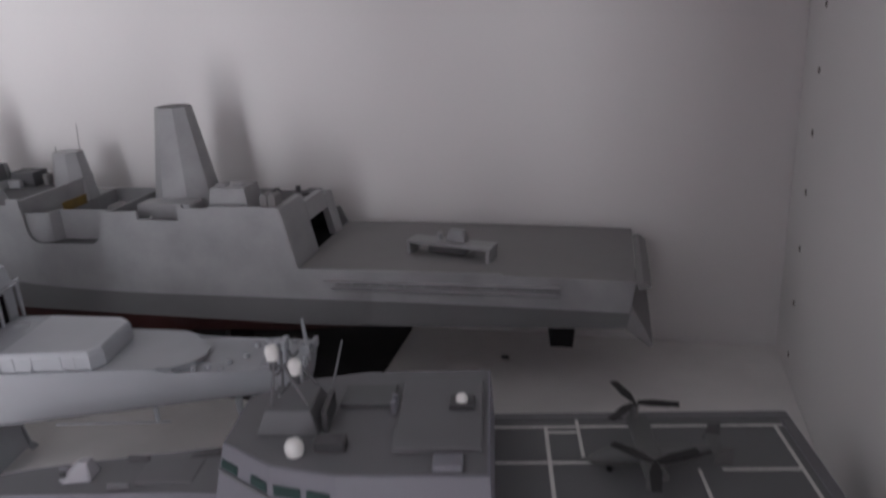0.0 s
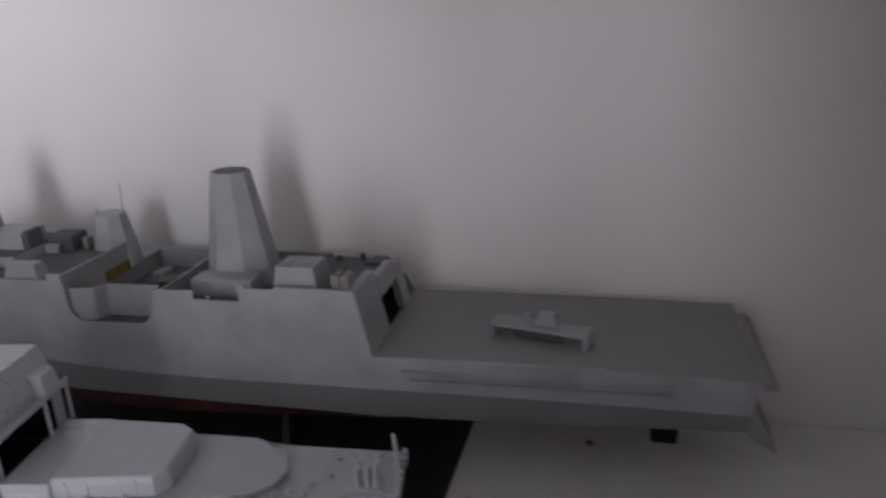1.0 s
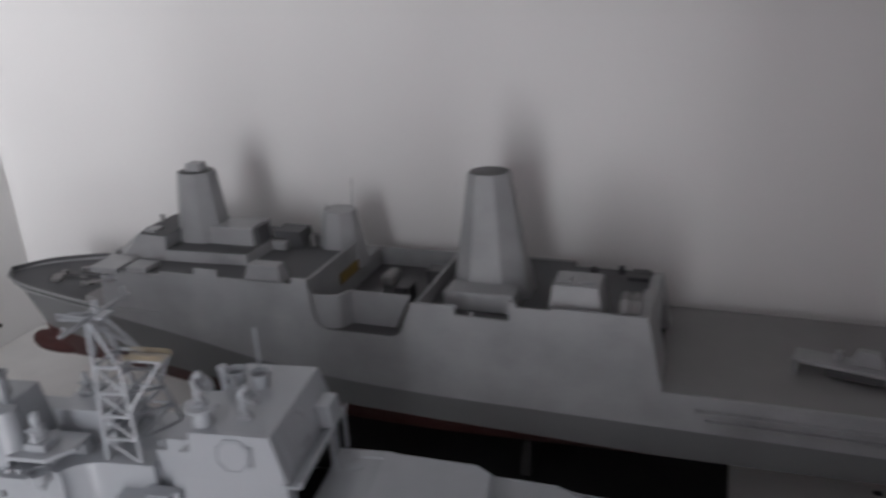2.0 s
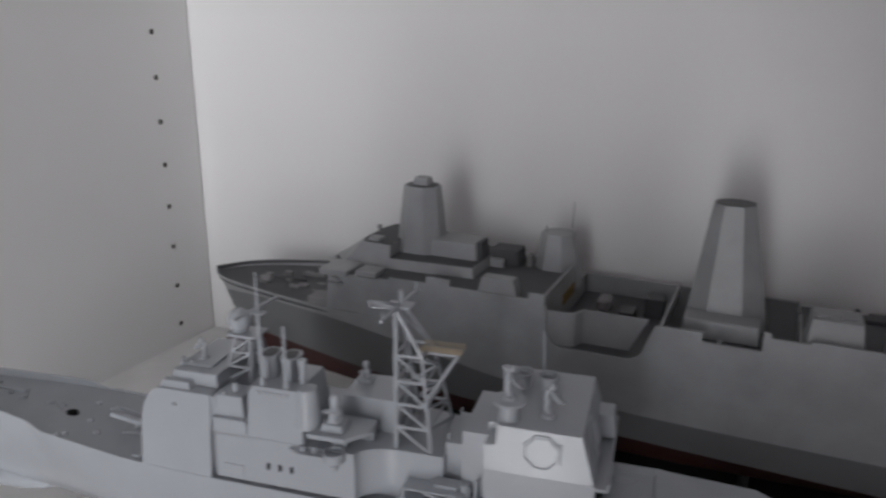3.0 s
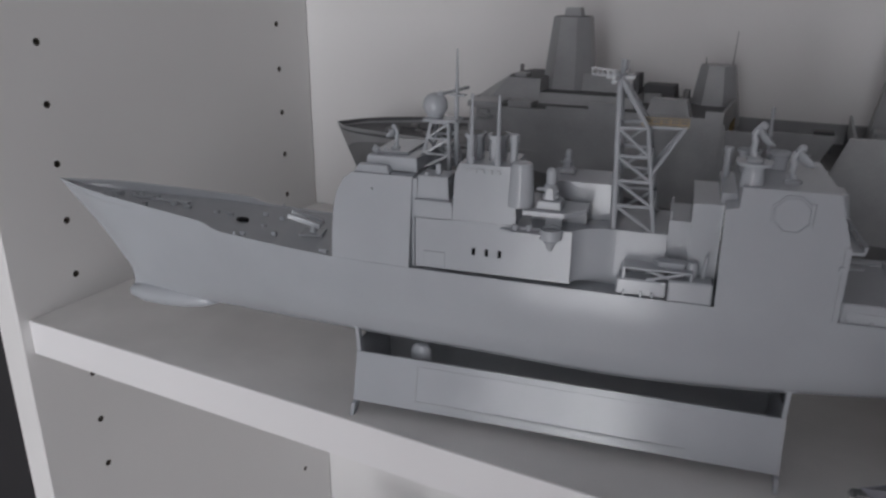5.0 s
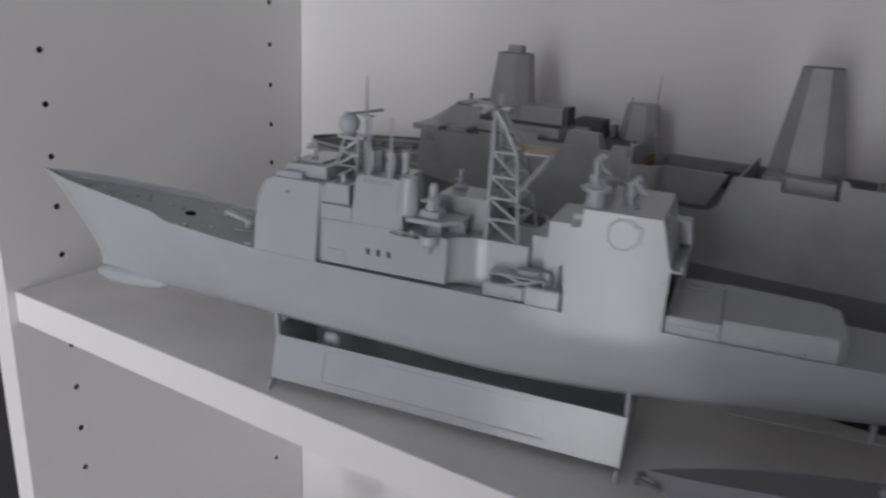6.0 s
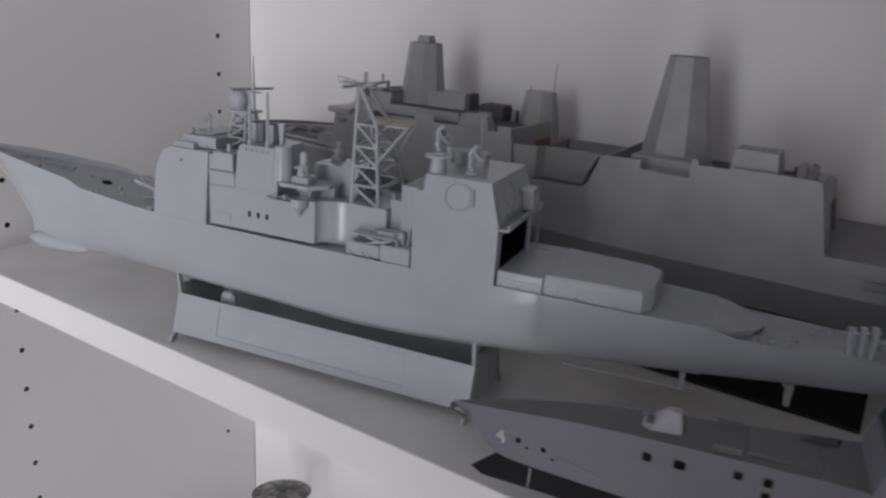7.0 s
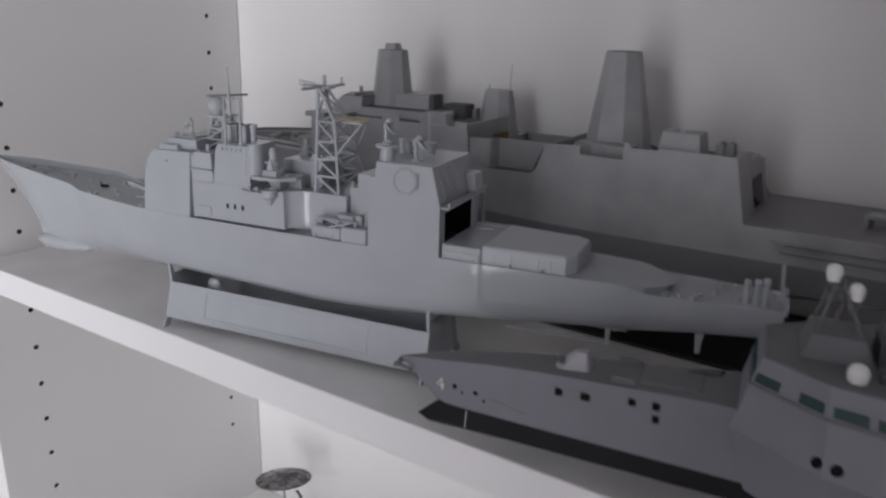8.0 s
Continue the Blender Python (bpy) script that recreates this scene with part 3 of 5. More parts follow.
# black card under it and the cradle that holds it
bm = B()
box(bm, .205, .5255, -.1140, -.0060, .0002, .0022, .0003)
tagged(part("black_board", bm, M_black), "matt black card lying flat on the white shelf", "board")
for u in (.150, .350):
    cradle = tagged(empty("ship_cradle", LPD_AT @ pose(u, 0, 0)), "dark plastic cradle under the transport ship", "stand", "transport ship cradles")
    bm = B()
    z0 = .0008 if .07 + u > .205 else -.0014
    hexa(bm, (-.003, .003, -.018, .018), (-.002, .002, -.012, .012), z0, .0226)
    part("post", bm, M_black, cradle)

# a loose moulding lying on the flight deck
loose = tagged(empty("loose_moulding", LPD_AT @ pose(.499, -.0125, .0770, 0, 0, -14)), "grey loose plastic moulding with short legs on the flight deck", "model part")
bm = B()
box(bm, -.0265, .0250, -.0085, .0035, .0068, .0086)
part("plate", bm, M_lpd, loose)
for x in (-.0255, .0230):
    bm = B()
    hexa(bm, (x - .0006, x + .0012, -.0085, .0035), (x - .0006, x + .0012, -.0085, .0035), .0000, .0068, 0)
    part("leg", bm, M_lpd, loose)
bm = B()
box(bm, -.013, .010, -.0080, .0030, .0030, .0066)
part("rib", bm, M_dkgrey, loose)
bm = B()
hexa(bm, (-.004, .008, -.0035, .0025), (-.002, .006, -.0025, .002), .0086, .0150)
rod(bm, (-.009, 0, .0086), (-.009, 0, .0125), .0016)
part("block", bm, M_lpd, loose)

# ------------------------------------------------ cruiser
CP = pose(0.0419, -0.2569, 0, 0, 0, 9.71)
cru = tagged(empty("guided_missile_cruiser", CP), "light grey unpainted plastic model of a cruiser with a lattice mast", "model ship")
CB = .0256
# rows: keel, bilge, low side, mid side, rail outside, rail inside, deck edge
cru_keys = [
    [(.0352, 0, .0330), (.0362, 0, .0365), (.0352, 0, .0430), (.0222, 0, .0605), (0, 0, .0842), (.0012, 0, .0842), (.0020, 0, .0826)],
    [(.052, 0, .0310), (.052, .0026, .0345), (.050, .0050, .0440), (.043, .0075, .0600), (.030, .0104, .0826), (.030, .0097, .0826), (.030, .0096, .0787)],
    [(.085, 0, .0300), (.085, .0050, .0335), (.085, .0098, .0440), (.083, .0142, .0580), (.079, .0186, .0790), (.079, .0179, .0790), (.079, .0178, .0758)],
    [(.095, 0, .0297), (.095, .0060, .0333), (.095, .0114, .0437), (.094, .0158, .0575), (.092, .0204, .0778), (.092, .0197, .0778), (.092, .0196, .0748)],
    [(.103, 0, .0294), (.103, .0068, .0331), (.103, .0128, .0433), (.102, .0172, .0571), (.0995, .0214, .0753), (.0995, .0208, .0753), (.0995, .0207, .0742)],
    [(.112, 0, .0292), (.112, .0076, .0330), (.112, .0142, .0430), (.111, .0187, .0567), (.109, .0224, .0743), (.109, .0218, .0743), (.109, .0217, .0736)],
    [(.157, 0, .0298), (.157, .0132, .0342), (.157, .0203, .0402), (.157, .0244, .0510), (.157, CB, .0714), (.157, CB - .0005, .0714), (.157, CB - .0006, .0709)],
    [(.215, 0, .0295), (.215, .0160, .0340), (.215, .0225, .0392), (.215, .0255, .0480), (.215, CB, .0704), (.215, CB - .0005, .0704), (.215, CB - .0006, .0700)],
    [(.270, 0, .0280), (.270, .0160, .0324), (.270, .0227, .0382), (.270, .0256, .0475), (.270, CB, .0701), (.270, CB - .0005, .0701), (.270, CB - .0006, .0698)],
    [(.315, 0, .0300), (.315, .0160, .0347), (.315, .0227, .0404), (.315, .0256, .0490), (.315, CB, .0700), (.315, CB - .0005, .0700), (.315, CB - .0006, .0697)],
    [(.355, 0, .0335), (.355, .0155, .0385), (.355, .0224, .0440), (.355, .0256, .0520), (.355, CB, .0698), (.355, CB - .0005, .0698), (.355, CB - .0006, .0695)],
    [(.372, 0, .0352), (.370, .0147, .0400), (.368, .0206, .0452), (.366, .0241, .0528), (.364, .0249, .0696), (.364, .0244, .0696), (.364, .0243, .0693)],
    [(.395, 0, .0375), (.395, .0132, .0422), (.395, .0188, .0474), (.395, .0220, .0552), (.395, .0230, .0692), (.395, .0225, .0692), (.395, .0224, .0689)],
    [(.4275, 0, .0400), (.4275, .0096, .0444), (.4275, .0158, .0496), (.4275, .0190, .0572), (.4275, .0201, .0687), (.4275, .0196, .0687), (.4275, .0195, .0684)],
]
cru_aft = [
    [(.4275, 0, .0400), (.4275, .0096, .0444), (.4275, .0158, .0496), (.4275, .0190, .0572), (.4275, .0201, .0687), (.4275, .0196, .0687), (.4275, .0195, .0653)],
    [(.4370, 0, .0413), (.4370, .0094, .0455), (.4370, .0152, .0504), (.4370, .0182, .0577), (.4370, .0193, .0663), (.4370, .0188, .0663), (.4370, .0187, .0652)],
    [(.4600, 0, .0447), (.4600, .0086, .0480), (.4600, .0138, .0522), (.4600, .0164, .0583), (.4600, .0174, .0656), (.4600, .0169, .0656), (.4600, .0168, .0650)],
    [(.4912, 0, .0487), (.4915, .0072, .0507), (.4919, .0112, .0535), (.4925, .0132, .0583), (.4932, .0141, .0657), (.4932, .0136, .0657), (.4932, .0135, .0650)],
]
for keys, st in ((cru_keys, 8), (cru_aft, 5)):
    end = keys is cru_aft
    bm = B()
    hull_skin(bm, keys, st, 0, 5, cap_end=end)
    part("hull", bm, M_cruiser, cru, smooth=50)
    bm = B()
    hull_skin(bm, keys, st, 5, 6, centre_top=True, cap_end=end)
    part("weather_deck", bm, M_cdeck, cru)
# overhanging end of the main deck above the fantail
bm = B()
end_plan = [(.4275, -.0196), (.4360, -.0180), (.4440, -.0118), (.4470, -.0050), (.4462, .0026), (.4330, .0166), (.4275, .0190)]
plan_prism(bm, [(u - .002, v * .97) for u, v in end_plan], end_plan, .0645, .0687)
part("deck_end", bm, M_cdeck, cru)
# bow sonar dome
bm = B()
lathe(bm, (0, 0, 0), [(0, -.0255), (.0035, -.0225), (.0055, -.014), (.0060, -.002), (.0052, .010), (.003, .020), (0, .027)], 20, 1, 1)
bmesh.ops.rotate(bm, verts=bm.verts, cent=(0, 0, 0), matrix=Matrix.Rotation(radians(90), 3, 'Y'))
bmesh.ops.scale(bm, verts=bm.verts, vec=(1, 0.95, 0.9))
bmesh.ops.translate(bm, verts=bm.verts, vec=(.0575, 0, .0305))
part("sonar_dome", bm, M_cruiser, cru, smooth=60)
# forward house
ch = lambda z: CB - .0028 * (z - .070) / .037
bm = B()
lean_prism(bm, [(.1560, .0700), (.1563, .0840), (.1570, .0925), (.1585, .0985), (.1612, .1035), (.1650, .1062), (.1893, .1062), (.1885, .0700)], lambda z: -ch(z), ch)
part("forward_house", bm, M_cruiser, cru)
bm = B()
hexa(bm, (.1680, .1895, -.0175, .0175), (.1690, .1890, -.0170, .0170), .1065, .1120)
part("bridge_top", bm, M_cruiser, cru)
bm = B()
hexa(bm, (.1650, .1795, -.0215, -.0170), (.1665, .1785, -.0205, -.0172), .1060, .1090)
part("bridge_step", bm, M_cruiser, cru)
bm = B()
box(bm, .1700, .1840, -.0120, .0120, .1120, .1130)
part("director_deck", bm, M_cruiser, cru)


def dish(name, u, v, z, s=1.0, face=0, parent=None):
    """A small tracking radar: round foot, bent arm rising over the top and a tilted dish hung from it."""
    top = empty(name)
    top.parent = parent
    top.matrix_local = pose(u, v, z, 0, 0, face)
    bm = B()
    lathe(bm, (0, 0, 0), [(.0021 * s, 0), (.0020 * s, .0007 * s), (.0011 * s, .0011 * s), (0, .0012 * s)], 12)
    arm = [(0, 0, .0008), (-.0008, 0, .0028), (-.0004, 0, .0046), (-.0010, 0, .0064), (-.0003, 0, .0080), (.0012, 0, .0088)]
    for p, q in zip(arm, arm[1:]):
        rod(bm, [c * s for c in p], [c * s for c in q], .00085 * s, .00080 * s, 10)
    ball(bm, (.0009 * s, 0, .0088 * s), .0011 * s, 10)
    part("yoke", bm, M_cruiser, top, smooth=50)
    bm = B()
    lathe(bm, (0, 0, 0), [(0, -.0007 * s), (.0016 * s, -.0004 * s), (.0028 * s, .0005 * s), (.0030 * s, .0010 * s), (.0027 * s, .0011 * s), (.0015 * s, .0003 * s), (0, .0001 * s)], 18)
    rod(bm, (0, 0, 0), (0, 0, .0022 * s), .0003 * s)
    bmesh.ops.rotate(bm, verts=bm.verts, cent=(0, 0, 0), matrix=Matrix.Rotation(radians(46), 3, 'Y') @ Matrix.Rotation(radians(-6), 3, 'X'))
    bmesh.ops.translate(bm, verts=bm.verts, vec=(.0015 * s, 0, .0056 * s))
    part("reflector", bm, M_cruiser, top, smooth=50)
    return top


dish("tracking_radar", .1765, -.0060, .1130, .95, 165, cru)
for u, v in ((.1685, -.0095), (.1705, -.0125), (.1735, -.0105)):
    rod_part("deck_fitting", (u, v, .1120), (u + .001, v, .1140), .0009, M_cruiser, cru, 8)
bm = B()
box(bm, .1725, .1735, -.0244, -.0230, .1000, .1010, 0)
part("side_port", bm, M_cdeck, cru)
box_part("house_base", (.1890, .2830, -.0150, .0200, .0695, .0716), M_cdeck, cru, 0)
box_part("recess_wall", (.1888, .1911, -.0222, .0220, .0700, .1055), M_cruiser, cru, 0)
rod_part("recess_pipe", (.1899, -.0228, .0705), (.1899, -.0228, .0905), .0005, M_cruiser, cru)
# recess and bridge-wing house behind it
bm = B()
box(bm, .1912, .2055, -.0243, .0235, .0910, .0973, 0)
part("link_house", bm, M_cruiser, cru)
bm = B()
hexa(bm, (.1912, .2038, -.0228, -.0120), (.1915, .2032, -.0225, -.0120), .0980, .1070)
part("signal_house", bm, M_cruiser, cru)
bm = B()
box(bm, .1905, .2054, -.0250, .0240, .0972, .0982, .0002)
part("signal_deck", bm, M_cruiser, cru)
box_part("locker", (.1975, .1995, -.0195, -.0175, .1070, .1110), M_cruiser, cru)
box_part("locker", (.1940, .1955, -.0222, -.0208, .1070, .1082), M_cruiser, cru)
OCT = [(-1, -.5), (-.6, -1), (.6, -1), (1, -.5), (1, .5), (.6, 1), (-.6, 1), (-1, .5)]
# central house
bm = B()
box(bm, .1912, .2505, -.0243, .0240, .0715, .0915, 0)
part("central_house", bm, M_cruiser, cru)
bm = B()
lean_prism(bm, [(.2055, .0914), (.2056, .0985), (.2058, .1085), (.2072, .1125), (.2268, .1125), (.2292, .0990), (.2298, .0914)], lambda z: -.0241 + .0028 * (z - .0914) / .021, lambda z: .0032 - .0010 * (z - .0914) / .021)
part("funnel_casing", bm, M_cruiser, cru)
for k in range(5):
    box_part("vent", (.2095 + .0030 * k, .2110 + .0030 * k, -.0222, -.0205, .1096, .1110), M_cdeck, cru, 0)
for k, u in enumerate((.2142, .2192, .2242)):
    bm = B()
    box(bm, u - .0006, u + .0006, -.0247, -.0240, .0786, .0812, 0)
    part("side_port", bm, M_dark, cru, "small dark rectangular port")
bm = B()
box(bm, .1945, .2030, -.0247, -.0241, .0722, .0782, .0002)
part("side_panel_door", bm, M_cruiser, cru)
for u in (.2103, .2192):
    bm = B()
    plan_prism(bm, [(u + .0031 * x, -.0100 + .0046 * y) for x, y in OCT], [(u + .0028 * x, -.0100 + .0042 * y) for x, y in OCT], .1120, .1212)
    stack = part("exhaust", bm, M_cruiser, cru)
    bm = B()
    plan_prism(bm, [(u + .0036 * x, -.0100 + .0050 * y) for x, y in OCT], [(u + .0036 * x, -.0100 + .0050 * y) for x, y in OCT], .1208, .1221)
    part("exhaust_rim", bm, M_cruiser, stack)
    bm = B()
    plan_prism(bm, [(u + .0025 * x, -.0100 + .0038 * y) for x, y in OCT], [(u + .0025 * x, -.0100 + .0038 * y) for x, y in OCT], .1218, .12235)
    part("exhaust_mouth", bm, M_dkgrey, stack, "dark exhaust mouth")
for u in (.2112, .2212):
    bm = B()
    rod(bm, (u, -.0192, .1115), (u, -.0192, .1378), .0009, .0005, 8)
    rod(bm, (u, -.0192, .1118), (u, -.0192, .1150), .0013, .0012, 10)
    part("whip_aerial", bm, M_cruiser, cru)
bm = B()
rod(bm, (.2262, -.0148, .1080), (.2262, -.0148, .1212), .0014, .0014, 12)
rod(bm, (.2262, -.0148, .1205), (.2262, -.0148, .1232), .0018, .0017, 12)
part("exhaust_pipe", bm, M_cruiser, cru, smooth=40)
bm = B()
lathe(bm, (.2305, -.0200, .0985), [(.0052, 0), (.0050, .003), (.0044, .010), (.0040, .0148), (.0036, .0158), (0, .0160)], 20, 1, 1)
part("uptake", bm, M_cruiser, cru, smooth=40)
# forward lattice with radome, pole and yard
legs = [((.1875, -.0085), (.1905, -.0038)), ((.1995, -.0085), (.1975, -.0038)), ((.1995, .0085), (.1975, .0038)), ((.1875, .0085), (.1905, .0038))]
for (a, b), (c, d) in legs:
    rod_part("tripod_leg", (a, b, .1060), (c, d, .1235), .0007, M_cruiser, cru)
zz = (.1060, .1118, .1176, .1235)


def at_leg(i, z):
    (a, b), (c, d) = legs[i % 4]
    s = (z - .1060) / .0175
    return (a + (c - a) * s, b + (d - b) * s, z)


for i in range(4):
    for j in range(3):
        rod_part("tripod_brace", at_leg(i, zz[j]), at_leg(i + 1, zz[j + 1]), .0005, M_cruiser, cru, 5)
        rod_part("tripod_brace", at_leg(i, zz[j + 1]), at_leg(i + 1, zz[j + 1]), .0005, M_cruiser, cru, 5)
bm = B()
box(bm, .1875, .2010, -.0055, .0055, .1240, .1250, .0002)
part("mast_platform", bm, M_cruiser, cru)
bm = B()
ball(bm, (.1912, -.0005, .1299), .0049, 24)
lathe(bm, (.1912, -.0005, .1250), [(.0030, 0), (.0036, .0012), (.003, .002)], 16)
part("radome", bm, M_cruiser, cru, smooth=60)
bm = B()
rod(bm, (.2000, -.001, .1065), (.2000, -.001, .1390), .0010, .0008, 8)
rod(bm, (.2000, -.001, .1390), (.2000, -.001, .1515), .0006, .0003, 8)
part("pole_mast", bm, M_cruiser, cru)
bm = B()
rod(bm, (.1985, -.0165, .1366), (.2000, .0150, .1351), .0007, n=6)
rod(bm, (.1975, -.0165, .1362), (.1985, -.0165, .1378), .0004, n=6)
box(bm, .1975, .2035, -.003, .001, .1340, .1345, 0)
part("yard", bm, M_cruiser, cru)
# director platform amidships
bm = B()
plan_prism(bm, [(.2325, -.0265), (.2475, -.0265), (.2545, -.0185), (.2545, -.0090), (.2325, -.0090)], [(.2325, -.0265), (.2475, -.0265), (.2545, -.0185), (.2545, -.0090), (.2325, -.0090)], .0968, .0985)
part("director_platform", bm, M_cruiser, cru)
bm = B()
box(bm, .2400, .2460, -.0205, -.0130, .0912, .0968, 0)
part("platform_trunk", bm, M_cruiser, cru)
box_part("platform_wall", (.2335, .2540, -.0130, -.0092, .0915, .0968), M_cdeck, cru, 0)
bm = B()
lathe(bm, (.2430, -.0255, .0850), [(.0008, -.0010), (.0016, .0014), (.0030, .0030), (.0041, .0036), (.0043, .0074), (.0036, .0075), (.0033, .0060), (0, .0060)], 16)
part("gun_tub", bm, M_cruiser, cru, smooth=40)
bm = B()
plan_prism(bm, [(.2245, -.0262), (.2300, -.0285), (.2400, -.0285), (.2400, -.0235), (.2245, -.0235)], [(.2245, -.0262), (.2300, -.0285), (.2400, -.0285), (.2400, -.0235), (.2245, -.0235)], .0898, .0906)
part("side_platform", bm, M_cruiser, cru)
bm = B()
rod(bm, (.2300, -.0255, .0906), (.2300, -.0255, .0925), .0012)
rod(bm, (.2350, -.0255, .0906), (.2350, -.0255, .0930), .0010)
part("deck_fitting", bm, M_cruiser, cru)


def director(u, v, z, s):
    """A close-in gun mounting: base block, rounded waist between cheek plates, barrels, tall domed head."""
    top = empty("gun_mounting")
    top.parent = cru
    top.matrix_local = pose(u, v, z)
    bm = B()
    hexa(bm, (-.0043 * s, .0043 * s, -.0040 * s, .0040 * s), (-.0038 * s, .0038 * s, -.0036 * s, .0036 * s), 0, .0028 * s, .0004)
    part("base", bm, M_cruiser, top)
    bm = B()
    lathe(bm, (0, 0, .0028 * s), [(.0026 * s, 0), (.0030 * s, .0008 * s), (.0022 * s, .0020 * s), (.0027 * s, .0032 * s), (.0022 * s, .0046 * s), (.0014 * s, .0054 * s), (0, .0055 * s)], 14)
    for y in (-.0026, .0026):
        hexa(bm, (-.0017 * s, .0017 * s, (y - .0005) * s, (y + .0005) * s), (-.0010 * s, .0010 * s, (y - .0004) * s, (y + .0004) * s), .0030 * s, .0072 * s, .0002)
    part("mount", bm, M_cruiser, top, smooth=40)
    bm = B()
    for y in (-.0005, .0005):
        rod(bm, (-.0016 * s, y * s, .0060 * s), (-.0046 * s, y * s, .0058 * s), .0005 * s)
    part("barrels", bm, M_cruiser, top)
    bm = B()
    lathe(bm, (0, 0, .0080 * s), [(.0014 * s, 0), (.0018 * s, .0008 * s), (.0018 * s, .0036 * s), (.0014 * s, .0048 * s), (0, .0054 * s)], 14)
    part("head", bm, M_cruiser, top, smooth=50)


director(.2412, -.0190, .0985, 1.1)
director(.2430, .0085, .1050, .70)
# after central house with the curved screen
bm = B()
pts = [(.2505, -.0243)]
for k in range(9):
    a = radians(90 * k / 8)
    pts.append((.2660 - .0155 * math.cos(a), -.0243 + .0085 * math.sin(a)))
pts += [(.2830, -.0158), (.2830, .0165), (.2505, .0240)]
plan_prism(bm, pts, pts, .0715, .0908)
part("curved_house", bm, M_cruiser, cru, smooth=30)
bm = B()
rim = [(x, y - .0008) for x, y in pts[:-2]] + [(.2830, -.0120), (.2505, -.0120)]
plan_prism(bm, rim, rim, .0908, .0915)
part("rail_edge", bm, M_cruiser, cru, smooth=30)
bm = B()
hexa(bm, (.2370, .2620, -.0050, .0165), (.2375, .2615, -.0045, .0160), .0908, .1050)
part("deck_house", bm, M_cruiser, cru)
# lattice mainmast
def leg_at(i, z):
    """Leg i of the mainmast at the height z: 0 and 3 forward, 1 and 2 aft."""
    s = min(1, max(0, (z - .0908) / (.1435 - .0908)))
    v = .0148 + (.0035 - .0148) * s
    if i in (0, 3):
        u = .2640 + (.2612 - .2640) * s
    else:
        u = .2780 - .0055 * min(1, s / .69) - (.0105 * (s - .69) / .31 if s > .69 else 0)
    return (u, (-v if i < 2 else v) - .0022 * s, z)


levels = (.0908, .0998, .1085, .1172, .1270, .1435)
for i in range(4):
    bm = B()
    r = .00095 if i in (0, 3) else .00075
    for a, b in zip(levels, levels[1:]):
        rod(bm, leg_at(i, a), leg_at(i, b), r, n=8)
    part("mast_leg", bm, M_cruiser, cru)
for j, (a, b) in enumerate(zip(levels, levels[1:])):
    for i, k in ((0, 1), (1, 2), (2, 3), (3, 0)):
        rod_part("mast_brace", leg_at(i, b), leg_at(k, a), .0006, M_cruiser, cru)
        if j < 4:
            rod_part("mast_brace", leg_at(i, b), leg_at(k, b), .0006, M_cruiser, cru)
bm = B()
box(bm, .2560, .2660, -.0035, .0035, .1432, .1444, .0002)
rod(bm, (.2600, -.0185, .1440), (.2620, .0185, .1440), .0008, n=6)
rod(bm, (.2615, 0, .1440), (.2615, 0, .1498), .0010, .0009, 8)
rod(bm, (.2618, .0165, .1440), (.2618, .0165, .1480), .0006, n=6)
rod(bm, (.2600, -.0165, .1440), (.2600, -.0165, .1468), .0005, n=6)
part("mast_head", bm, M_cruiser, cru)
bm = B()
for v in (-.0075, -.0045, -.0015):       # open frame lying forward of the mast head
    rod(bm, (.2518, v, .1447), (.2612, v + .0010, .1447), .00030, n=5)
for k in range(6):
    u = .2518 + .0018 * k
    rod(bm, (u, -.0076, .1447), (u, -.0010, .1449), .00026, n=5)
    rod(bm, (u, -.0075, .1447), (u - .0004, -.0078, .1474 - .0002 * k), .00026, n=5)
rod(bm, (.2514, -.0078, .1474), (.2604, -.0077, .1464), .00028, n=5)
part("search_radar", bm, M_cruiser, cru, "open lattice radar reflector")
for y in (-.0027, .0027):
    rod_part("platform_strut", leg_at(1 if y < 0 else 2, .1110), (.2850, y, .1268), .0007, M_cruiser, cru)
    rod_part("platform_strut", (.2720, y, .1268), (.2850, y, .1268), .0006, M_cruiser, cru)
box_part("yard_platform", (.2700, .2858, -.0030, .0030, .1268, .1274), M_tan, cru, 0.0001, "pale tan platform")
bm = B()
for y in (-.0031, .0031):
    for z in (.1282, .1292):
        rod(bm, (.2700, y, z), (.2860, y, z), .00018, n=4)
    for k in range(6):
        rod(bm, (.2700 + .0032 * k, y, .1273), (.2700 + .0032 * k, y, .1293), .00018, n=4)
part("platform_grating", bm, M_brass, cru, "bare etched brass platform with railing")
# boat deck with boats and crane
bm = B()
box(bm, .2830, .3005, -.0120, .0120, .0695, .0955, 0)
box(bm, .2905, .3005, -.0165, .0165, .0690, .1040, 0)
part("link_house", bm, M_cruiser, cru)
for y in (-.0105, .009):
    box_part("rail_post", (.2833, .2840, y, y + .0012, .0955, .0985), M_cruiser, cru, 0)
box_part("boat_cradle", (.2672, .2846, -.0246, -.0168, .0703, .0764), M_cruiser, cru, .0006)
box_part("boat_cradle", (.2850, .3000, -.0254, -.0165, .0699, .0778), M_cruiser, cru, .0006)
bm = B()
plan_prism(bm, [(.2800, -.0190), (.2815, -.0205), (.2895, -.0205), (.2905, -.0185), (.2895, -.0165), (.2815, -.0165)], [(.2790, -.0190), (.2810, -.0215), (.2900, -.0215), (.2915, -.0185), (.2900, -.0160), (.2810, -.0160)], .0805, .0828)
part("ship_boat", bm, M_cruiser, cru)
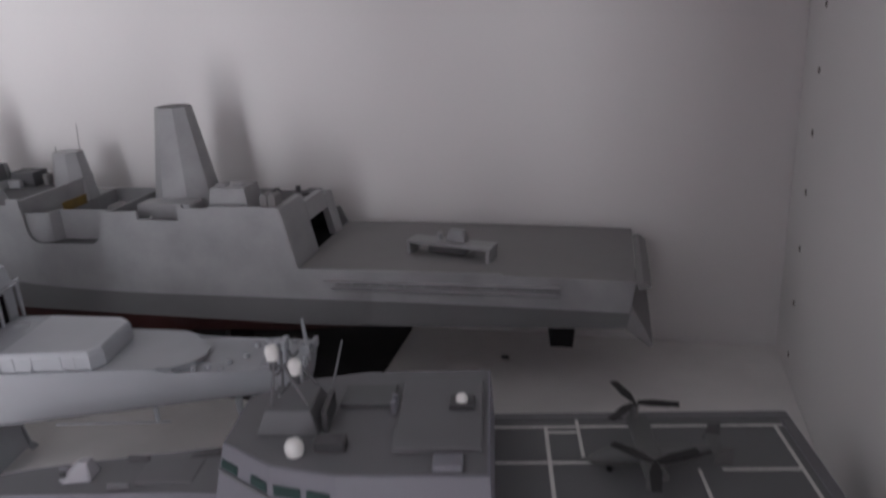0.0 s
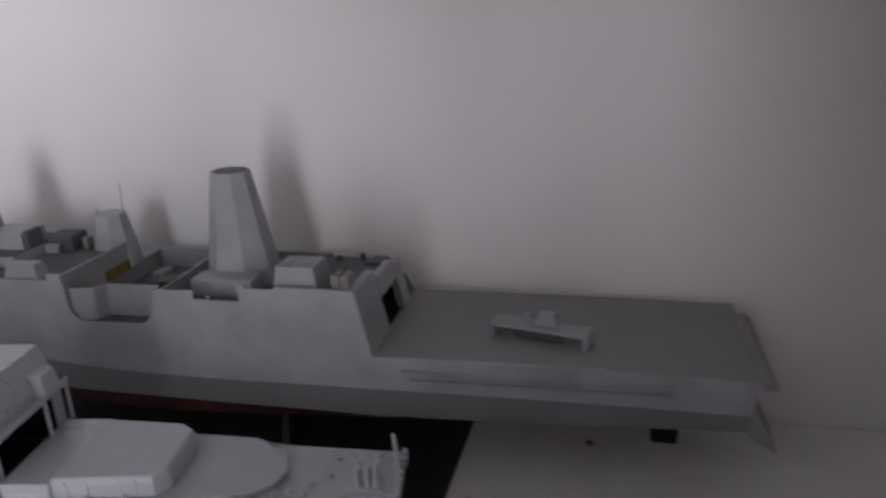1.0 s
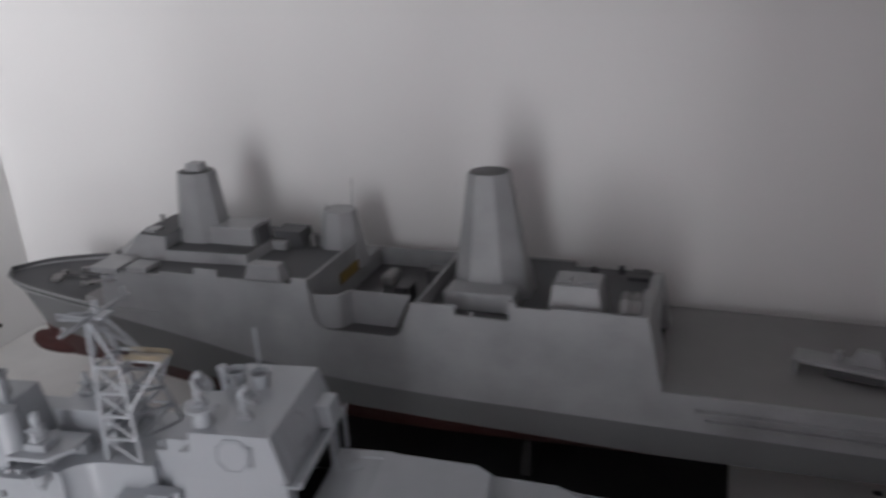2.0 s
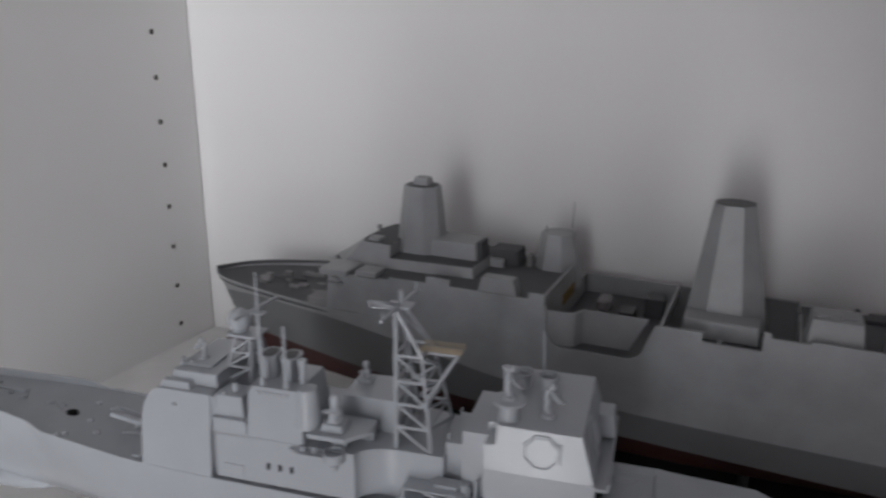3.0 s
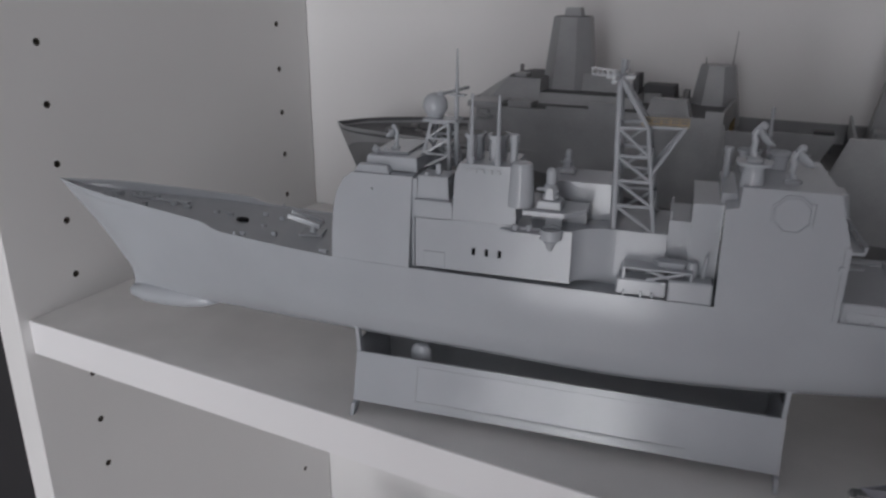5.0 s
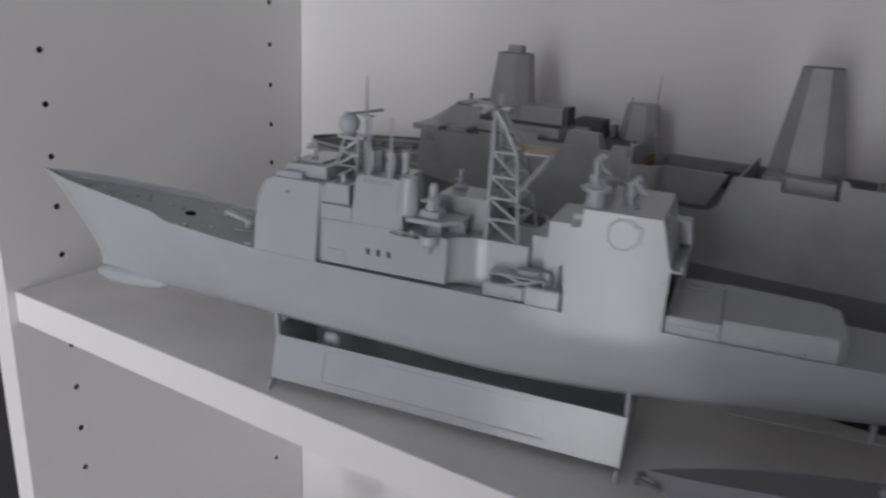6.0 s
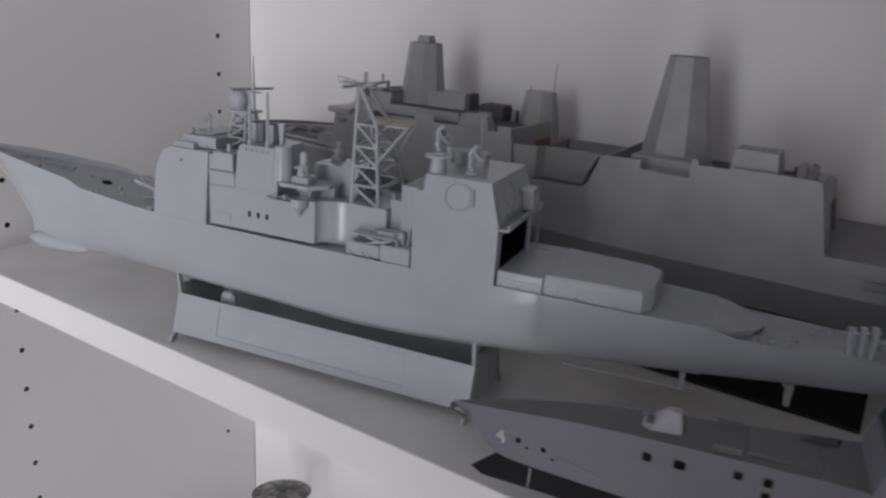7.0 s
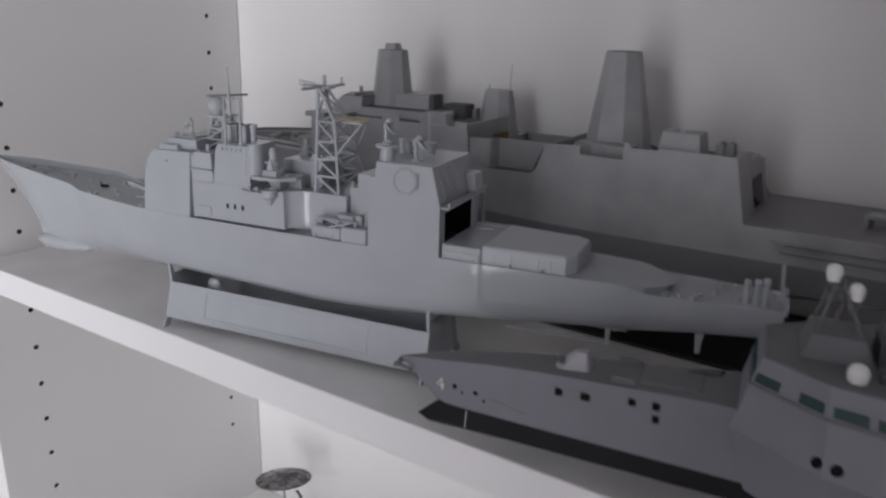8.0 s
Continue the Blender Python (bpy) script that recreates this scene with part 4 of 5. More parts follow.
box_part("boat_rack", (.2690, .2930, -.0236, -.0160, .0798, .0805), M_cruiser, cru, .0002)
for y in (-.0234, -.0165):
    for a, b in ((.2775, .2900), (.2900, .2775)):
        rod_part("rack_brace", (a, y, .0764), (b, y, .0798), .0006, M_cruiser, cru)
    for u in (.2695, .2925):
        rod_part("rack_post", (u, y, .0762), (u, y, .0799), .0006, M_cruiser, cru)
bm = B()
lathe(bm, (.2925, -.0185, .0752), [(.0022, 0), (.0022, .006), (.0016, .0078), (0, .0082)], 14)
rod(bm, (.2962, -.0200, .0752), (.2970, -.0190, .0860), .0009, .0006)
part("boat_crane", bm, M_cruiser, cru, smooth=40)
for u in (.2700, .2760, .2800, .2950):
    rod_part("bollard", (u, -.0250, .0700), (u, -.0250, .0722), .0005, M_cruiser, cru)
# after house, hollow behind for the hangar
KN = .0957                                 # knuckle above which the walls lean in
ah = lambda z: CB - .0016 * max(0, z - KN) / .0171
lower = [(.3010, .0690), (.3007, KN), (.3395, KN), (.3395, .0690)]
upper = [(.3007, KN), (.3006, .1050), (.3045, .1056), (.3050, .1128), (.3345, .1128), (.3394, KN)]
for side in (-1, 1):
    inner = -.0190 if side < 0 else .0190
    bm = B()
    lean_prism(bm, lower, lambda z: side * ah(z), lambda z: inner)
    part("after_house_wall", bm, M_cruiser, cru)
    bm = B()
    a = [(x, side * ah(z), z) for x, z in upper]
    b = [(x, inner, z) for x, z in upper]
    va, vb = [bm.verts.new(p) for p in a], [bm.verts.new(p) for p in b]
    bm.faces.new(va)
    bm.faces.new(vb[::-1])
    for i in range(6):
        bm.faces.new((va[i], va[(i + 1) % 6], vb[(i + 1) % 6], vb[i]))
    part("after_house_wall", bm, M_cruiser, cru)
# inner hangar faces coloured black to stand in for the shade inside
bm = B()
box(bm, .3010, .3060, -.0190, .0190, .0695, .0960, 0)
part("hangar_inner_wall", bm, M_blackhull, cru, "black hangar wall")
for d in ((.3062, .3390, .0180, .0188, .0700, .0903), (.3062, .3390, -.0188, -.0180, .0700, .0903), (.3062, .3390, -.0178, .0178, .0693, .0699)):
    box_part("hangar_shade", d, M_blackhull, cru, 0, "black sheet for the shade inside the hangar")
bm = B()
box(bm, .3060, .3395, -.0190, .0190, .0905, .0960, 0)
part("hangar_lintel", bm, M_cruiser, cru)
bm = B()
lean_prism(bm, [(.3008, .0960), (.3006, .1050), (.3045, .1056), (.3050, .1128), (.3345, .1128), (.3395, .0985), (.3395, .0960)], lambda z: -.0190, lambda z: .0190)
part("after_house_top", bm, M_cruiser, cru)
bm = B()
hexa(bm, (.2990, .3050, -.0130, .0190), (.2995, .3050, -.0130, .0190), .0960, .1075, 0)
part("fore_step", bm, M_cruiser, cru)
gallery = box_part("hangar_gallery", (.3395, .3440, -.0250, .0250, .0935, .0946), M_cruiser, cru, .0002)
rod_part("gallery_rail", (.3440, -.0250, .0962), (.3440, .0250, .0962), .0006, M_cruiser, gallery)
for y in (-.0245, -.012, .0, .012, .0245):
    rod_part("rail_post", (.3440, y, .0945), (.3440, y, .0962), .0004, M_cruiser, gallery, 5)
for y in (.0075, .0235):
    box_part("gallery_post", (.3425, .3438, y, y + .0016, .0764, .0936), M_cruiser, cru, .0002)
bm = B()
hexa(bm, (.3380, .3445, .0080, .0200), (.3370, .3432, .0090, .0190), .0957, .1050, .0003)
part("deck_house", bm, M_cruiser, cru)


def array_face(m):
    """A flat eight-sided radar face with a raised rim."""
    bm = B()
    R = .0068
    def ring(r, z):
        return [bm.verts.new(m @ Vector((r * math.cos(radians(22.5 + 45 * k)), r * math.sin(radians(22.5 + 45 * k)), z))) for k in range(8)]
    a, b, c, d, e = ring(R, -.0006), ring(R * .98, .0006), ring(R * .90, .0006), ring(R * .86, .0001), ring(R * .81, .0004)
    for p, q in ((a, b), (b, c), (c, d), (d, e)):
        for i in range(8):
            bm.faces.new((p[i], p[(i + 1) % 8], q[(i + 1) % 8], q[i]))
    bm.faces.new(e)
    for x in (.0052, .0064):
        vs = [bm.verts.new(m @ Vector((x + a, y, z))) for z in (-.0004, .0011) for a, y in ((0, -.0034), (.0006, -.0034), (.0006, .0040), (0, .0040))]
        for f in ((0, 1, 2, 3), (7, 6, 5, 4), (0, 4, 5, 1), (1, 5, 6, 2), (2, 6, 7, 3), (3, 7, 4, 0)):
            bm.faces.new([vs[k] for k in f])
    part("radar_face", bm, M_cruiser, cru)


lean = math.degrees(math.atan2(.0016, .0171))
array_face(pose(.3208, -.0249, .1052, 90 - lean, 0, 0))
array_face(pose(.3371, -.0060, .1050, 0, 73, 0))
bm = B()
lathe(bm, (.3078, -.0178, .1120), [(.0039, 0), (.0033, .0066), (.0033, .0070), (.0058, .0073), (.0060, .0084), (0, .0086)], 20)
part("radar_pedestal", bm, M_cruiser, cru, smooth=40)
dish("tracking_radar", .3078, -.0178, .1205, 1.32, -8, cru)
dish("tracking_radar", .3212, -.0125, .1128, 1.32, 12, cru)
for u, v in ((.3082, .0085), (.3180, .0080)):
    bm = B()
    lathe(bm, (u, v, .1125), [(.0030, 0), (.0032, .0050), (.0042, .0056), (.0043, .0064), (.0037, .0064), (.0032, .0030), (0, .0030)], 18)
    part("gun_tub", bm, M_cruiser, cru, smooth=40)
bm = B()
rod(bm, (.3150, .0145, .1100), (.3146, .0150, .1335), .0007, .0005, 8)
part("whip_aerial", bm, M_cruiser, cru)
bm = B()
rod(bm, (.3012, .0110, .1074), (.3012, .0110, .1172), .0012, n=10)
rod(bm, (.3012, .0110, .1172), (.3012, .0110, .1188), .0017, n=10)
part("aerial_post", bm, M_cruiser, cru)
bm = B()
box(bm, .3380, .3398, -.0262, -.0252, .0700, .0960, 0)
box(bm, .3372, .3395, -.0264, -.0256, .0880, .0895, 0)
part("corner_trim", bm, M_cruiser, cru)
# raised flight deck
bm = B()
box(bm, .3405, .3605, -.0246, .0230, .0690, .0768, .0004)
part("flight_deck_step", bm, M_cruiser, cru)
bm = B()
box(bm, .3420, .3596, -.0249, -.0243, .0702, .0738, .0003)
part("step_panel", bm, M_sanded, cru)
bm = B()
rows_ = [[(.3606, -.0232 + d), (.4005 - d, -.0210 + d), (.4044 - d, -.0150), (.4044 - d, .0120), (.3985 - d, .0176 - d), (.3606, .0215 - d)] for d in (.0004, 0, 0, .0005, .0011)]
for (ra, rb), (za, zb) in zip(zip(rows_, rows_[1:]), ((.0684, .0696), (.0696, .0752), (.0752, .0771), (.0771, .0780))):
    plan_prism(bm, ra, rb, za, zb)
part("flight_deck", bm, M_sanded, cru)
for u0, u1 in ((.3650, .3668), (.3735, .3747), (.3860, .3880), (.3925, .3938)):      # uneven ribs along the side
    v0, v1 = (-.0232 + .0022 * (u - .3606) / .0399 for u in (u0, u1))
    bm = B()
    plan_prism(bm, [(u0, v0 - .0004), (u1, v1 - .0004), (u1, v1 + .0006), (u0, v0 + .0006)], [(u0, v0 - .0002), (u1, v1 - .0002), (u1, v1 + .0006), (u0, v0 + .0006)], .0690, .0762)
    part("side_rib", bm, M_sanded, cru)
bm = B()
box(bm, .3450, .3640, .0170, .0222, .0756, .0774, .0006)
part("deck_locker", bm, M_cruiser, cru)
bm = B()
lathe(bm, (.3490, .0120, .0756), [(.0040, 0), (.0040, .0016), (0, .0020)], 16, 1.2, .8)
part("deck_fitting", bm, M_cruiser, cru)
for u in (.3425, .3500, .3570, .3745, .3900):
    bm = B()
    rod(bm, (u, -.0250 + max(0, u - .36) * .06, .0690), (u, -.0250 + max(0, u - .36) * .06, .0712), .0005, n=6)
    part("bollard", bm, M_cruiser, cru)
# fantail: canisters, capstans, staff
FT = .0650
for k, u in enumerate((.4770, .4810, .4845)):
    for y in (-.0098, -.0056):
        bm = B()
        rod(bm, (u, y, FT), (u, y, FT + .0090 + .0008 * k), .0012, n=12)
        rod(bm, (u, y, FT + .0090 + .0008 * k), (u, y, FT + .0100 + .0008 * k), .0016, n=12)
        part("missile_canister", bm, M_cruiser, cru, smooth=40)
bm = B()
box(bm, .4730, .4868, -.0125, -.0028, FT - .0006, FT + .0008, .0003)
part("canister_base", bm, M_cruiser, cru)
for u, v in ((.4500, -.0130), (.4580, -.0080), (.4560, -.0140), (.4640, -.0020), (.4660, .0090), (.4440, -.0150), (.4720, .0105), (.4780, .0112), (.4830, .0115)):
    bm = B()
    lathe(bm, (u, v, FT), [(.0014, 0), (.0011, .0010), (.0015, .0020), (0, .0022)], 10)
    part("capstan", bm, M_cruiser, cru, smooth=40)
bm = B()
rod(bm, (.4916, .0030, FT - .0004), (.4902, .0036, .0812), .0010, .0007, 8)
box(bm, .4885, .4928, .0010, .0050, FT - .0004, FT + .0036, .0003)
part("ensign_staff", bm, M_cruiser, cru)
for y in (-.0132, -.0088, -.0036, .0058, .0092, .0116):
    box_part("stern_chock", (.4922, .4942, y, y + .0018, FT - .0016, FT + .0032), M_cruiser, cru, .0002)
for y in (-.0090, .0090):
    bm = B()
    rod(bm, (.3700, y, .0345), (.4260, y, .0355), .0005, n=8)
    part("propeller_shaft", bm, M_cdeck, cru)
    bm = B()
    hexa(bm, (.4190, .4206, y - .0005, y + .0005), (.4186, .4212, y - .0008, y + .0008), .0345, .0430)
    part("shaft_bracket", bm, M_cdeck, cru)
    bm = B()
    hexa(bm, (.4590, .4613, y - .0006, y + .0006), (.4584, .4618, y - .0010, y + .0010), .0385, .0480)
    part("rudder", bm, M_cdeck, cru)
# forecastle: launcher and deck gear
launch = empty("missile_launcher")
launch.parent = cru
launch.matrix_local = pose(.1365, -.0030, .0719, 0, 0, 12)
bm = B()
box(bm, -.0050, .0050, -.0050, .0050, 0, .0008, .0002)
part("base", bm, M_cruiser, launch)
bm = B()
lathe(bm, (0, 0, .0008), [(.0018, 0), (.0013, .002), (.0013, .0050), (0, .0056)], 12)
part("pillar", bm, M_cruiser, launch, smooth=40)
for y in (-.0030, .0030):
    bm = B()
    box(bm, -.0105, .0040, y - .0012, y + .0012, .0045, .0066, .0002)
    bmesh.ops.rotate(bm, verts=bm.verts, cent=(0, 0, .005), matrix=Matrix.Rotation(radians(18), 3, 'Y'))
    part("launch_arm", bm, M_cruiser, launch)
def bow_deck(u):
    return float(np.interp(u, (.030, .079, .092, .0995, .109, .157), (.0787, .0758, .0748, .0742, .0736, .0709)))


random.seed(8)
for k in range(15):
    u = random.uniform(.025, .098)
    v = random.uniform(-.6, .6) * (.010 + .14 * (u - .03))
    q = random.uniform(.0006, .0016)
    z = bow_deck(u) + .0006
    box_part("mooring_fitting", (u - 1.5 * q, u + 1.5 * q, v - q, v + q, z - .0012, z + .0004 + random.uniform(0, .0006)), M_cdeck, cru, .0002)
rod_part("anchor_chain", (.040, .002, .0786), (.066, .004, .0771), .0007, M_cdeck, cru)
bm = B()
lathe(bm, (.1020, -.0035, .0738), [(.0024, 0), (.0024, .0014), (.0019, .0014), (.0018, .0012), (0, .0012)], 14, 1.2, .8)
part("hatch", bm, M_dark, cru, "dark open hatch")
for u, v in ((.1140, -.0060), (.1165, .0060), (.1230, -.0130), (.1115, -.0190), (.1500, -.0225), (.1515, -.0225), (.1070, .0080)):
    box_part("bitts", (u - .0011, u + .0011, v - .0007, v + .0007, bow_deck(u) - .0010, bow_deck(u) + .0016), M_cruiser, cru, .0002)
for y in (-.0215, .0215):
    bm = B()
    rod(bm, (.1090, y, .0735), (.1090, y, .0756), .0005, n=6)
    part("bollard", bm, M_cruiser, cru)

# display stand under the cruiser: two cradles joined by sloping name boards
stand = tagged(empty("display_stand", CP), "light grey plastic display stand with long sloping sides under the cruiser", "stand")
for s in (-1, 1):
    bm = B()
    th = .0012
    outl = [(s * .0222, .0050), (s * .0168, .0258), (s * .0156, .0255), (s * .0208, .0048)]
    a = [bm.verts.new((.1615, y, z)) for y, z in outl]
    b = [bm.verts.new((.3318, y, z)) for y, z in outl]
    bm.faces.new(a)
    bm.faces.new(b)
    for i in range(4):
        bm.faces.new((a[i], a[(i + 1) % 4], b[(i + 1) % 4], b[i]))
    board = part("name_board", bm, M_cruiser, stand)
    bm = B()
    n = Vector((0, s * .0208, .0054)).normalized()
    p0, p1 = Vector((0, s * .0215, .0082)), Vector((0, s * .0176, .0232))
    for u0, u1, q0, q1 in ((.1890, .2980, p0, p0.lerp(p1, .045)), (.1890, .1897, p0, p1)):
        c = [Vector((u, q.y, q.z)) + n * k for k in (-.0004, .00025) for u in (u0, u1) for q in (q0, q1)]
        vs = [bm.verts.new(p) for p in c]
        for f in ((0, 1, 3, 2), (4, 6, 7, 5), (0, 2, 6, 4), (1, 5, 7, 3), (0, 4, 5, 1), (2, 3, 7, 6)):
            bm.faces.new([vs[i] for i in f])
    part("panel_groove", bm, M_cdeck, board, "scored panel line")
    bm = B()
    q0 = p0.lerp(p1, .06)
    c = [Vector((u, q.y, q.z)) + n * k for k in (-.0004, .00012) for u in (.1899, .2971) for q in (q0, p1)]
    vs = [bm.verts.new(p) for p in c]
    for f in ((0, 1, 3, 2), (4, 6, 7, 5), (0, 2, 6, 4), (1, 5, 7, 3), (0, 4, 5, 1), (2, 3, 7, 6)):
        bm.faces.new([vs[i] for i in f])
    part("name_plate", bm, M_plate, board, "blank glossy name plate")
for u in (.1624, .3309):
    bm = B()
    half = [(.0222, 0), (.0268, 0), (.0240, .0042), (.0192, .0050), (.0150, .0240), (.0166, .0262), (.0182, .0385), (.0164, .0385), (.0138, .0300), (.0085, .0268)]
    prof = half + [(-y, z) for y, z in half[::-1]] + [(-.0180, .0040), (.0180, .0040)]
    a = [bm.verts.new((u - .0008, y, z)) for y, z in prof]
    b = [bm.verts.new((u + .0008, y, z)) for y, z in prof]
    bm.faces.new(a)
    bm.faces.new(b)
    for i in range(len(prof)):
        bm.faces.new((a[i], a[(i + 1) % len(a)], b[(i + 1) % len(a)], b[i]))
    bmesh.ops.triangulate(bm, faces=[f for f in bm.faces if len(f.verts) > 4])
    plate = part("end_plate", bm, M_cruiser, stand)
    for y in (-.0174, .0174):
        box_part("pad", (u - .0022, u + .0022, y - .0012, y + .0012, .0378, .0388), M_cruiser, plate, .0002)
bm = B()
lathe(bm, (.1880, -.0085, .0040), [(.0047, 0), (.0047, .0215), (.0042, .0235), (.0028, .0250), (0, .0256)], 20, 1, .6)
part("locating_peg", bm, M_cruiser, stand, smooth=40)

# ------------------------------------------------ littoral combat ship
LP = pose(0.3947, -0.2709, -0.0020, 0, 0, 9.96)
lcs = tagged(empty("littoral_combat_ship", LP), "violet-grey painted model of a three-hulled combat ship with a black underbody", "model ship")
# rows: keel, low, waterline, deck edge, deck inner
lcs_keys = [
    [(.0120, 0, .0138), (.0070, 0, .0165), (.0165, 0, .0250), (-.0020, 0, .0420), (-.0010, 0, .0418)],
    [(.0230, 0, .0136), (.0230, .0042, .0175), (.0250, .0022, .0250), (.0200, .0048, .0462), (.0200, .0043, .0460)],
    [(.0500, 0, .0135), (.0500, .0062, .0175), (.0500, .0045, .0253), (.0500, .0082, .0508), (.0500, .0077, .0506)],
    [(.0900, 0, .0135), (.0900, .0078, .0175), (.0900, .0070, .0255), (.0900, .0115, .0540), (.0900, .0110, .0538)],
    [(.1300, 0, .0138), (.1300, .0092, .0175), (.1300, .0095, .0258), (.1300, .0150, .0566), (.1300, .0145, .0564)],
    [(.1500, 0, .0138), (.1500, .0095, .0175), (.1500, .0110, .0258), (.1500, .0200, .0566), (.1500, .0195, .0564)],
]
bm = B()
hull_skin(bm, lcs_keys, 7, 2, 4)
part("hull_side", bm, M_lcs, lcs, smooth=40)
bm = B()
hull_skin(bm, lcs_keys, 7, 0, 2)
part("underbody", bm, M_blackhull, lcs, "black underwater hull", smooth=40)
bm = B()
hull_skin(bm, lcs_keys, 7, 4, 4, centre_top=True, cap_end=False)
part("foredeck", bm, M_lcsroof, lcs)
# wide after body with the flight deck
bm = B()
lo = [(.1400, -.0110), (.1640, -.0290), (.1950, -.0445), (.3500, -.0445), (.3500, .0445), (.1950, .0445), (.1640, .0290), (.1400, .0110)]
hi = [(.1325, -.0166), (.1600, -.0371), (.1840, -.0446), (.3520, -.0465), (.3520, .0465), (.1840, .0446), (.1600, .0371), (.1325, .0166)]
plan_prism(bm, lo, hi, .0240, .0505)
part("after_body", bm, M_lcs, lcs)
bm = B()
box(bm, .1450, .3400, -.0080, .0080, .0138, .0239, .0008)
part("centre_hull", bm, M_blackhull, lcs)
for y in (-.0410, .0410):
    bm = B()
    hexa(bm, (.2050, .3450, y - .0020, y + .0020), (.1980, .3480, y - .0032, y + .0032), .0150, .0239)
    part("side_hull", bm, M_blackhull, lcs)
for u in (.1750, .3000):
    block = tagged(empty("ship_cradle", LP @ pose(u, 0, 0)), "low black plastic block under the combat ship", "stand", "combat ship cradles")
    bm = B()
    hexa(bm, (-.0060, .0060, -.0120, .0120), (-.0045, .0045, -.0070, .0070), .0021, .0137)
    part("post", bm, M_black, block)
# deckhouse
bm = B()
lo = [(.1325, -.0165), (.1600, -.0370), (.1840, -.0445), (.2320, -.0448), (.2320, .0448), (.1840, .0445), (.1600, .0370), (.1325, .0165)]
hi = [(.1392, -.0155), (.1590, -.0290), (.1820, -.0345), (.2310, -.0350), (.2310, .0350), (.1820, .0345), (.1590, .0290), (.1392, .0155)]
plan_prism(bm, lo, hi, .0505, .0775)
part("deckhouse", bm, M_lcs, lcs)
bm = B()
top = [(x + (.185 - x) * .02, y * .97) for x, y in hi]
plan_prism(bm, top, top, .0775, .0779)
part("deckhouse_roof", bm, M_lcsroof, lcs)


def house_face(i, s0, s1, h0, h1, out=.0004):
    """Corners of a strip on face i of the deckhouse."""
    def p(s, h):
        a = Vector((*lo[i], .0505)).lerp(Vector((*lo[(i + 1) % 8], .0505)), s)
        b = Vector((*hi[i], .0775)).lerp(Vector((*hi[(i + 1) % 8], .0775)), s)
        return a.lerp(b, h)
    n = (p(1, 0) - p(0, 0)).cross(p(0, 1) - p(0, 0)).normalized()
    return [p(s0, h0), p(s1, h0), p(s1, h1), p(s0, h1)], n * out


for i, cuts in ((7, ((.08, .46), (.54, .92))), (0, ((.04, .36), (.64, .94))), (1, ((.06, .46), (.56, .90))), (6, ((.05, .38), (.56, .94))), (5, ((.10, .48), (.55, .90)))):
    for s0, s1 in cuts:
        c, n = house_face(i, s0, s1, .675, .79)
        bm = B()
        vs = [bm.verts.new(p + n) for p in c] + [bm.verts.new(p - n) for p in c]
        for f in ((0, 1, 2, 3), (7, 6, 5, 4), (0, 4, 5, 1), (1, 5, 6, 2), (2, 6, 7, 3), (3, 7, 4, 0)):
            bm.faces.new([vs[k] for k in f])
        part("bridge_window", bm, M_green, lcs, "translucent green bridge window")
    c, n = house_face(i, 0, 1, .61, .645, .0006)
    bm = B()
    vs = [bm.verts.new(p + n) for p in c] + [bm.verts.new(p - n) for p in c]
    for f in ((0, 1, 2, 3), (7, 6, 5, 4), (0, 4, 5, 1), (1, 5, 6, 2), (2, 6, 7, 3), (3, 7, 4, 0)):
        bm.faces.new([vs[k] for k in f])
    part("window_ledge", bm, M_lcsroof, lcs)
for near, far, s0 in ((0, 6, .94), (1, 5, .16)):             # round ports low on the slanting faces
    for i, k in ((near, s0), (far, 1 - s0)):
        (p, *_), n = house_face(i, k, 1, .13, 1, .0005)
        bm = B()
        rod(bm, p - n * 2, p + n, .0018, n=14)
        part("side_port", bm, M_dark, lcs, "dark recessed side port")
bm = B()
hexa(bm, (.1500, .1720, -.0120, .0120), (.1530, .1690, -.0090, .0090), .0779, .0860)
part("mast_house", bm, M_lcsroof, lcs)
for y in (-.0090, .0090):
    rod_part("mast_strut", (.1530, y + .004, .0775), (.1575, y * .5 - .001, .1030), .0006, M_lcsroof, lcs, 8, .0005)
    rod_part("mast_strut", (.1710, y + .004, .0775), (.1600, y * .5 - .001, .1030), .0006, M_lcsroof, lcs, 8, .0005)
for p, q in (((.1552, -.0050, .1030), (.1655, -.0042, .0972)), ((.1590, -.0090, .0920), (.1620, .0090, .0920)), ((.1590, -.0090, .1000), (.1620, .0090, .1000))):
    rod_part("mast_spreader", p, q, .0006, M_lcsroof, lcs)
for u, v, z, r in ((.1566, -.0040, .1066, .0025), (.1640, -.0038, .1010, .0025), (.1663, -.0226, .0803, .0033), (.2210, .0040, .0825, .0022)):
    bm = B()
    lathe(bm, (u, v, z - r * 1.25), [(r * .8, 0), (r * .85, r * .4), (r, r * 1.2), (r * .95, r * 1.6), (r * .7, r * 2.05), (r * .35, r * 2.25), (0, r * 2.3)], 18)
    part("satellite_dome", bm, M_dome, lcs, "glossy white antenna dome", smooth=60)
    bm = B()
    rod(bm, (u, v, .0775 if z < .09 else z - r * 1.25 - .004), (u, v, z - r * 1.2), r * .55, n=10)
    part("dome_foot", bm, M_dkgrey, lcs)
box_part("vent_house", (.1760, .1960, .0060, .0200, .0779, .0800), M_lcsdeck, lcs, .0004)
box_part("roof_platform", (.1985, .2285, -.0230, .0230, .0779, .0797), M_lcsroof, lcs, .0004)
for y in (.0010, .0060):
    box_part("roof_post", (.1955, .1975, y, y + .0022, .0779, .0830), M_lcs, lcs, .0003)
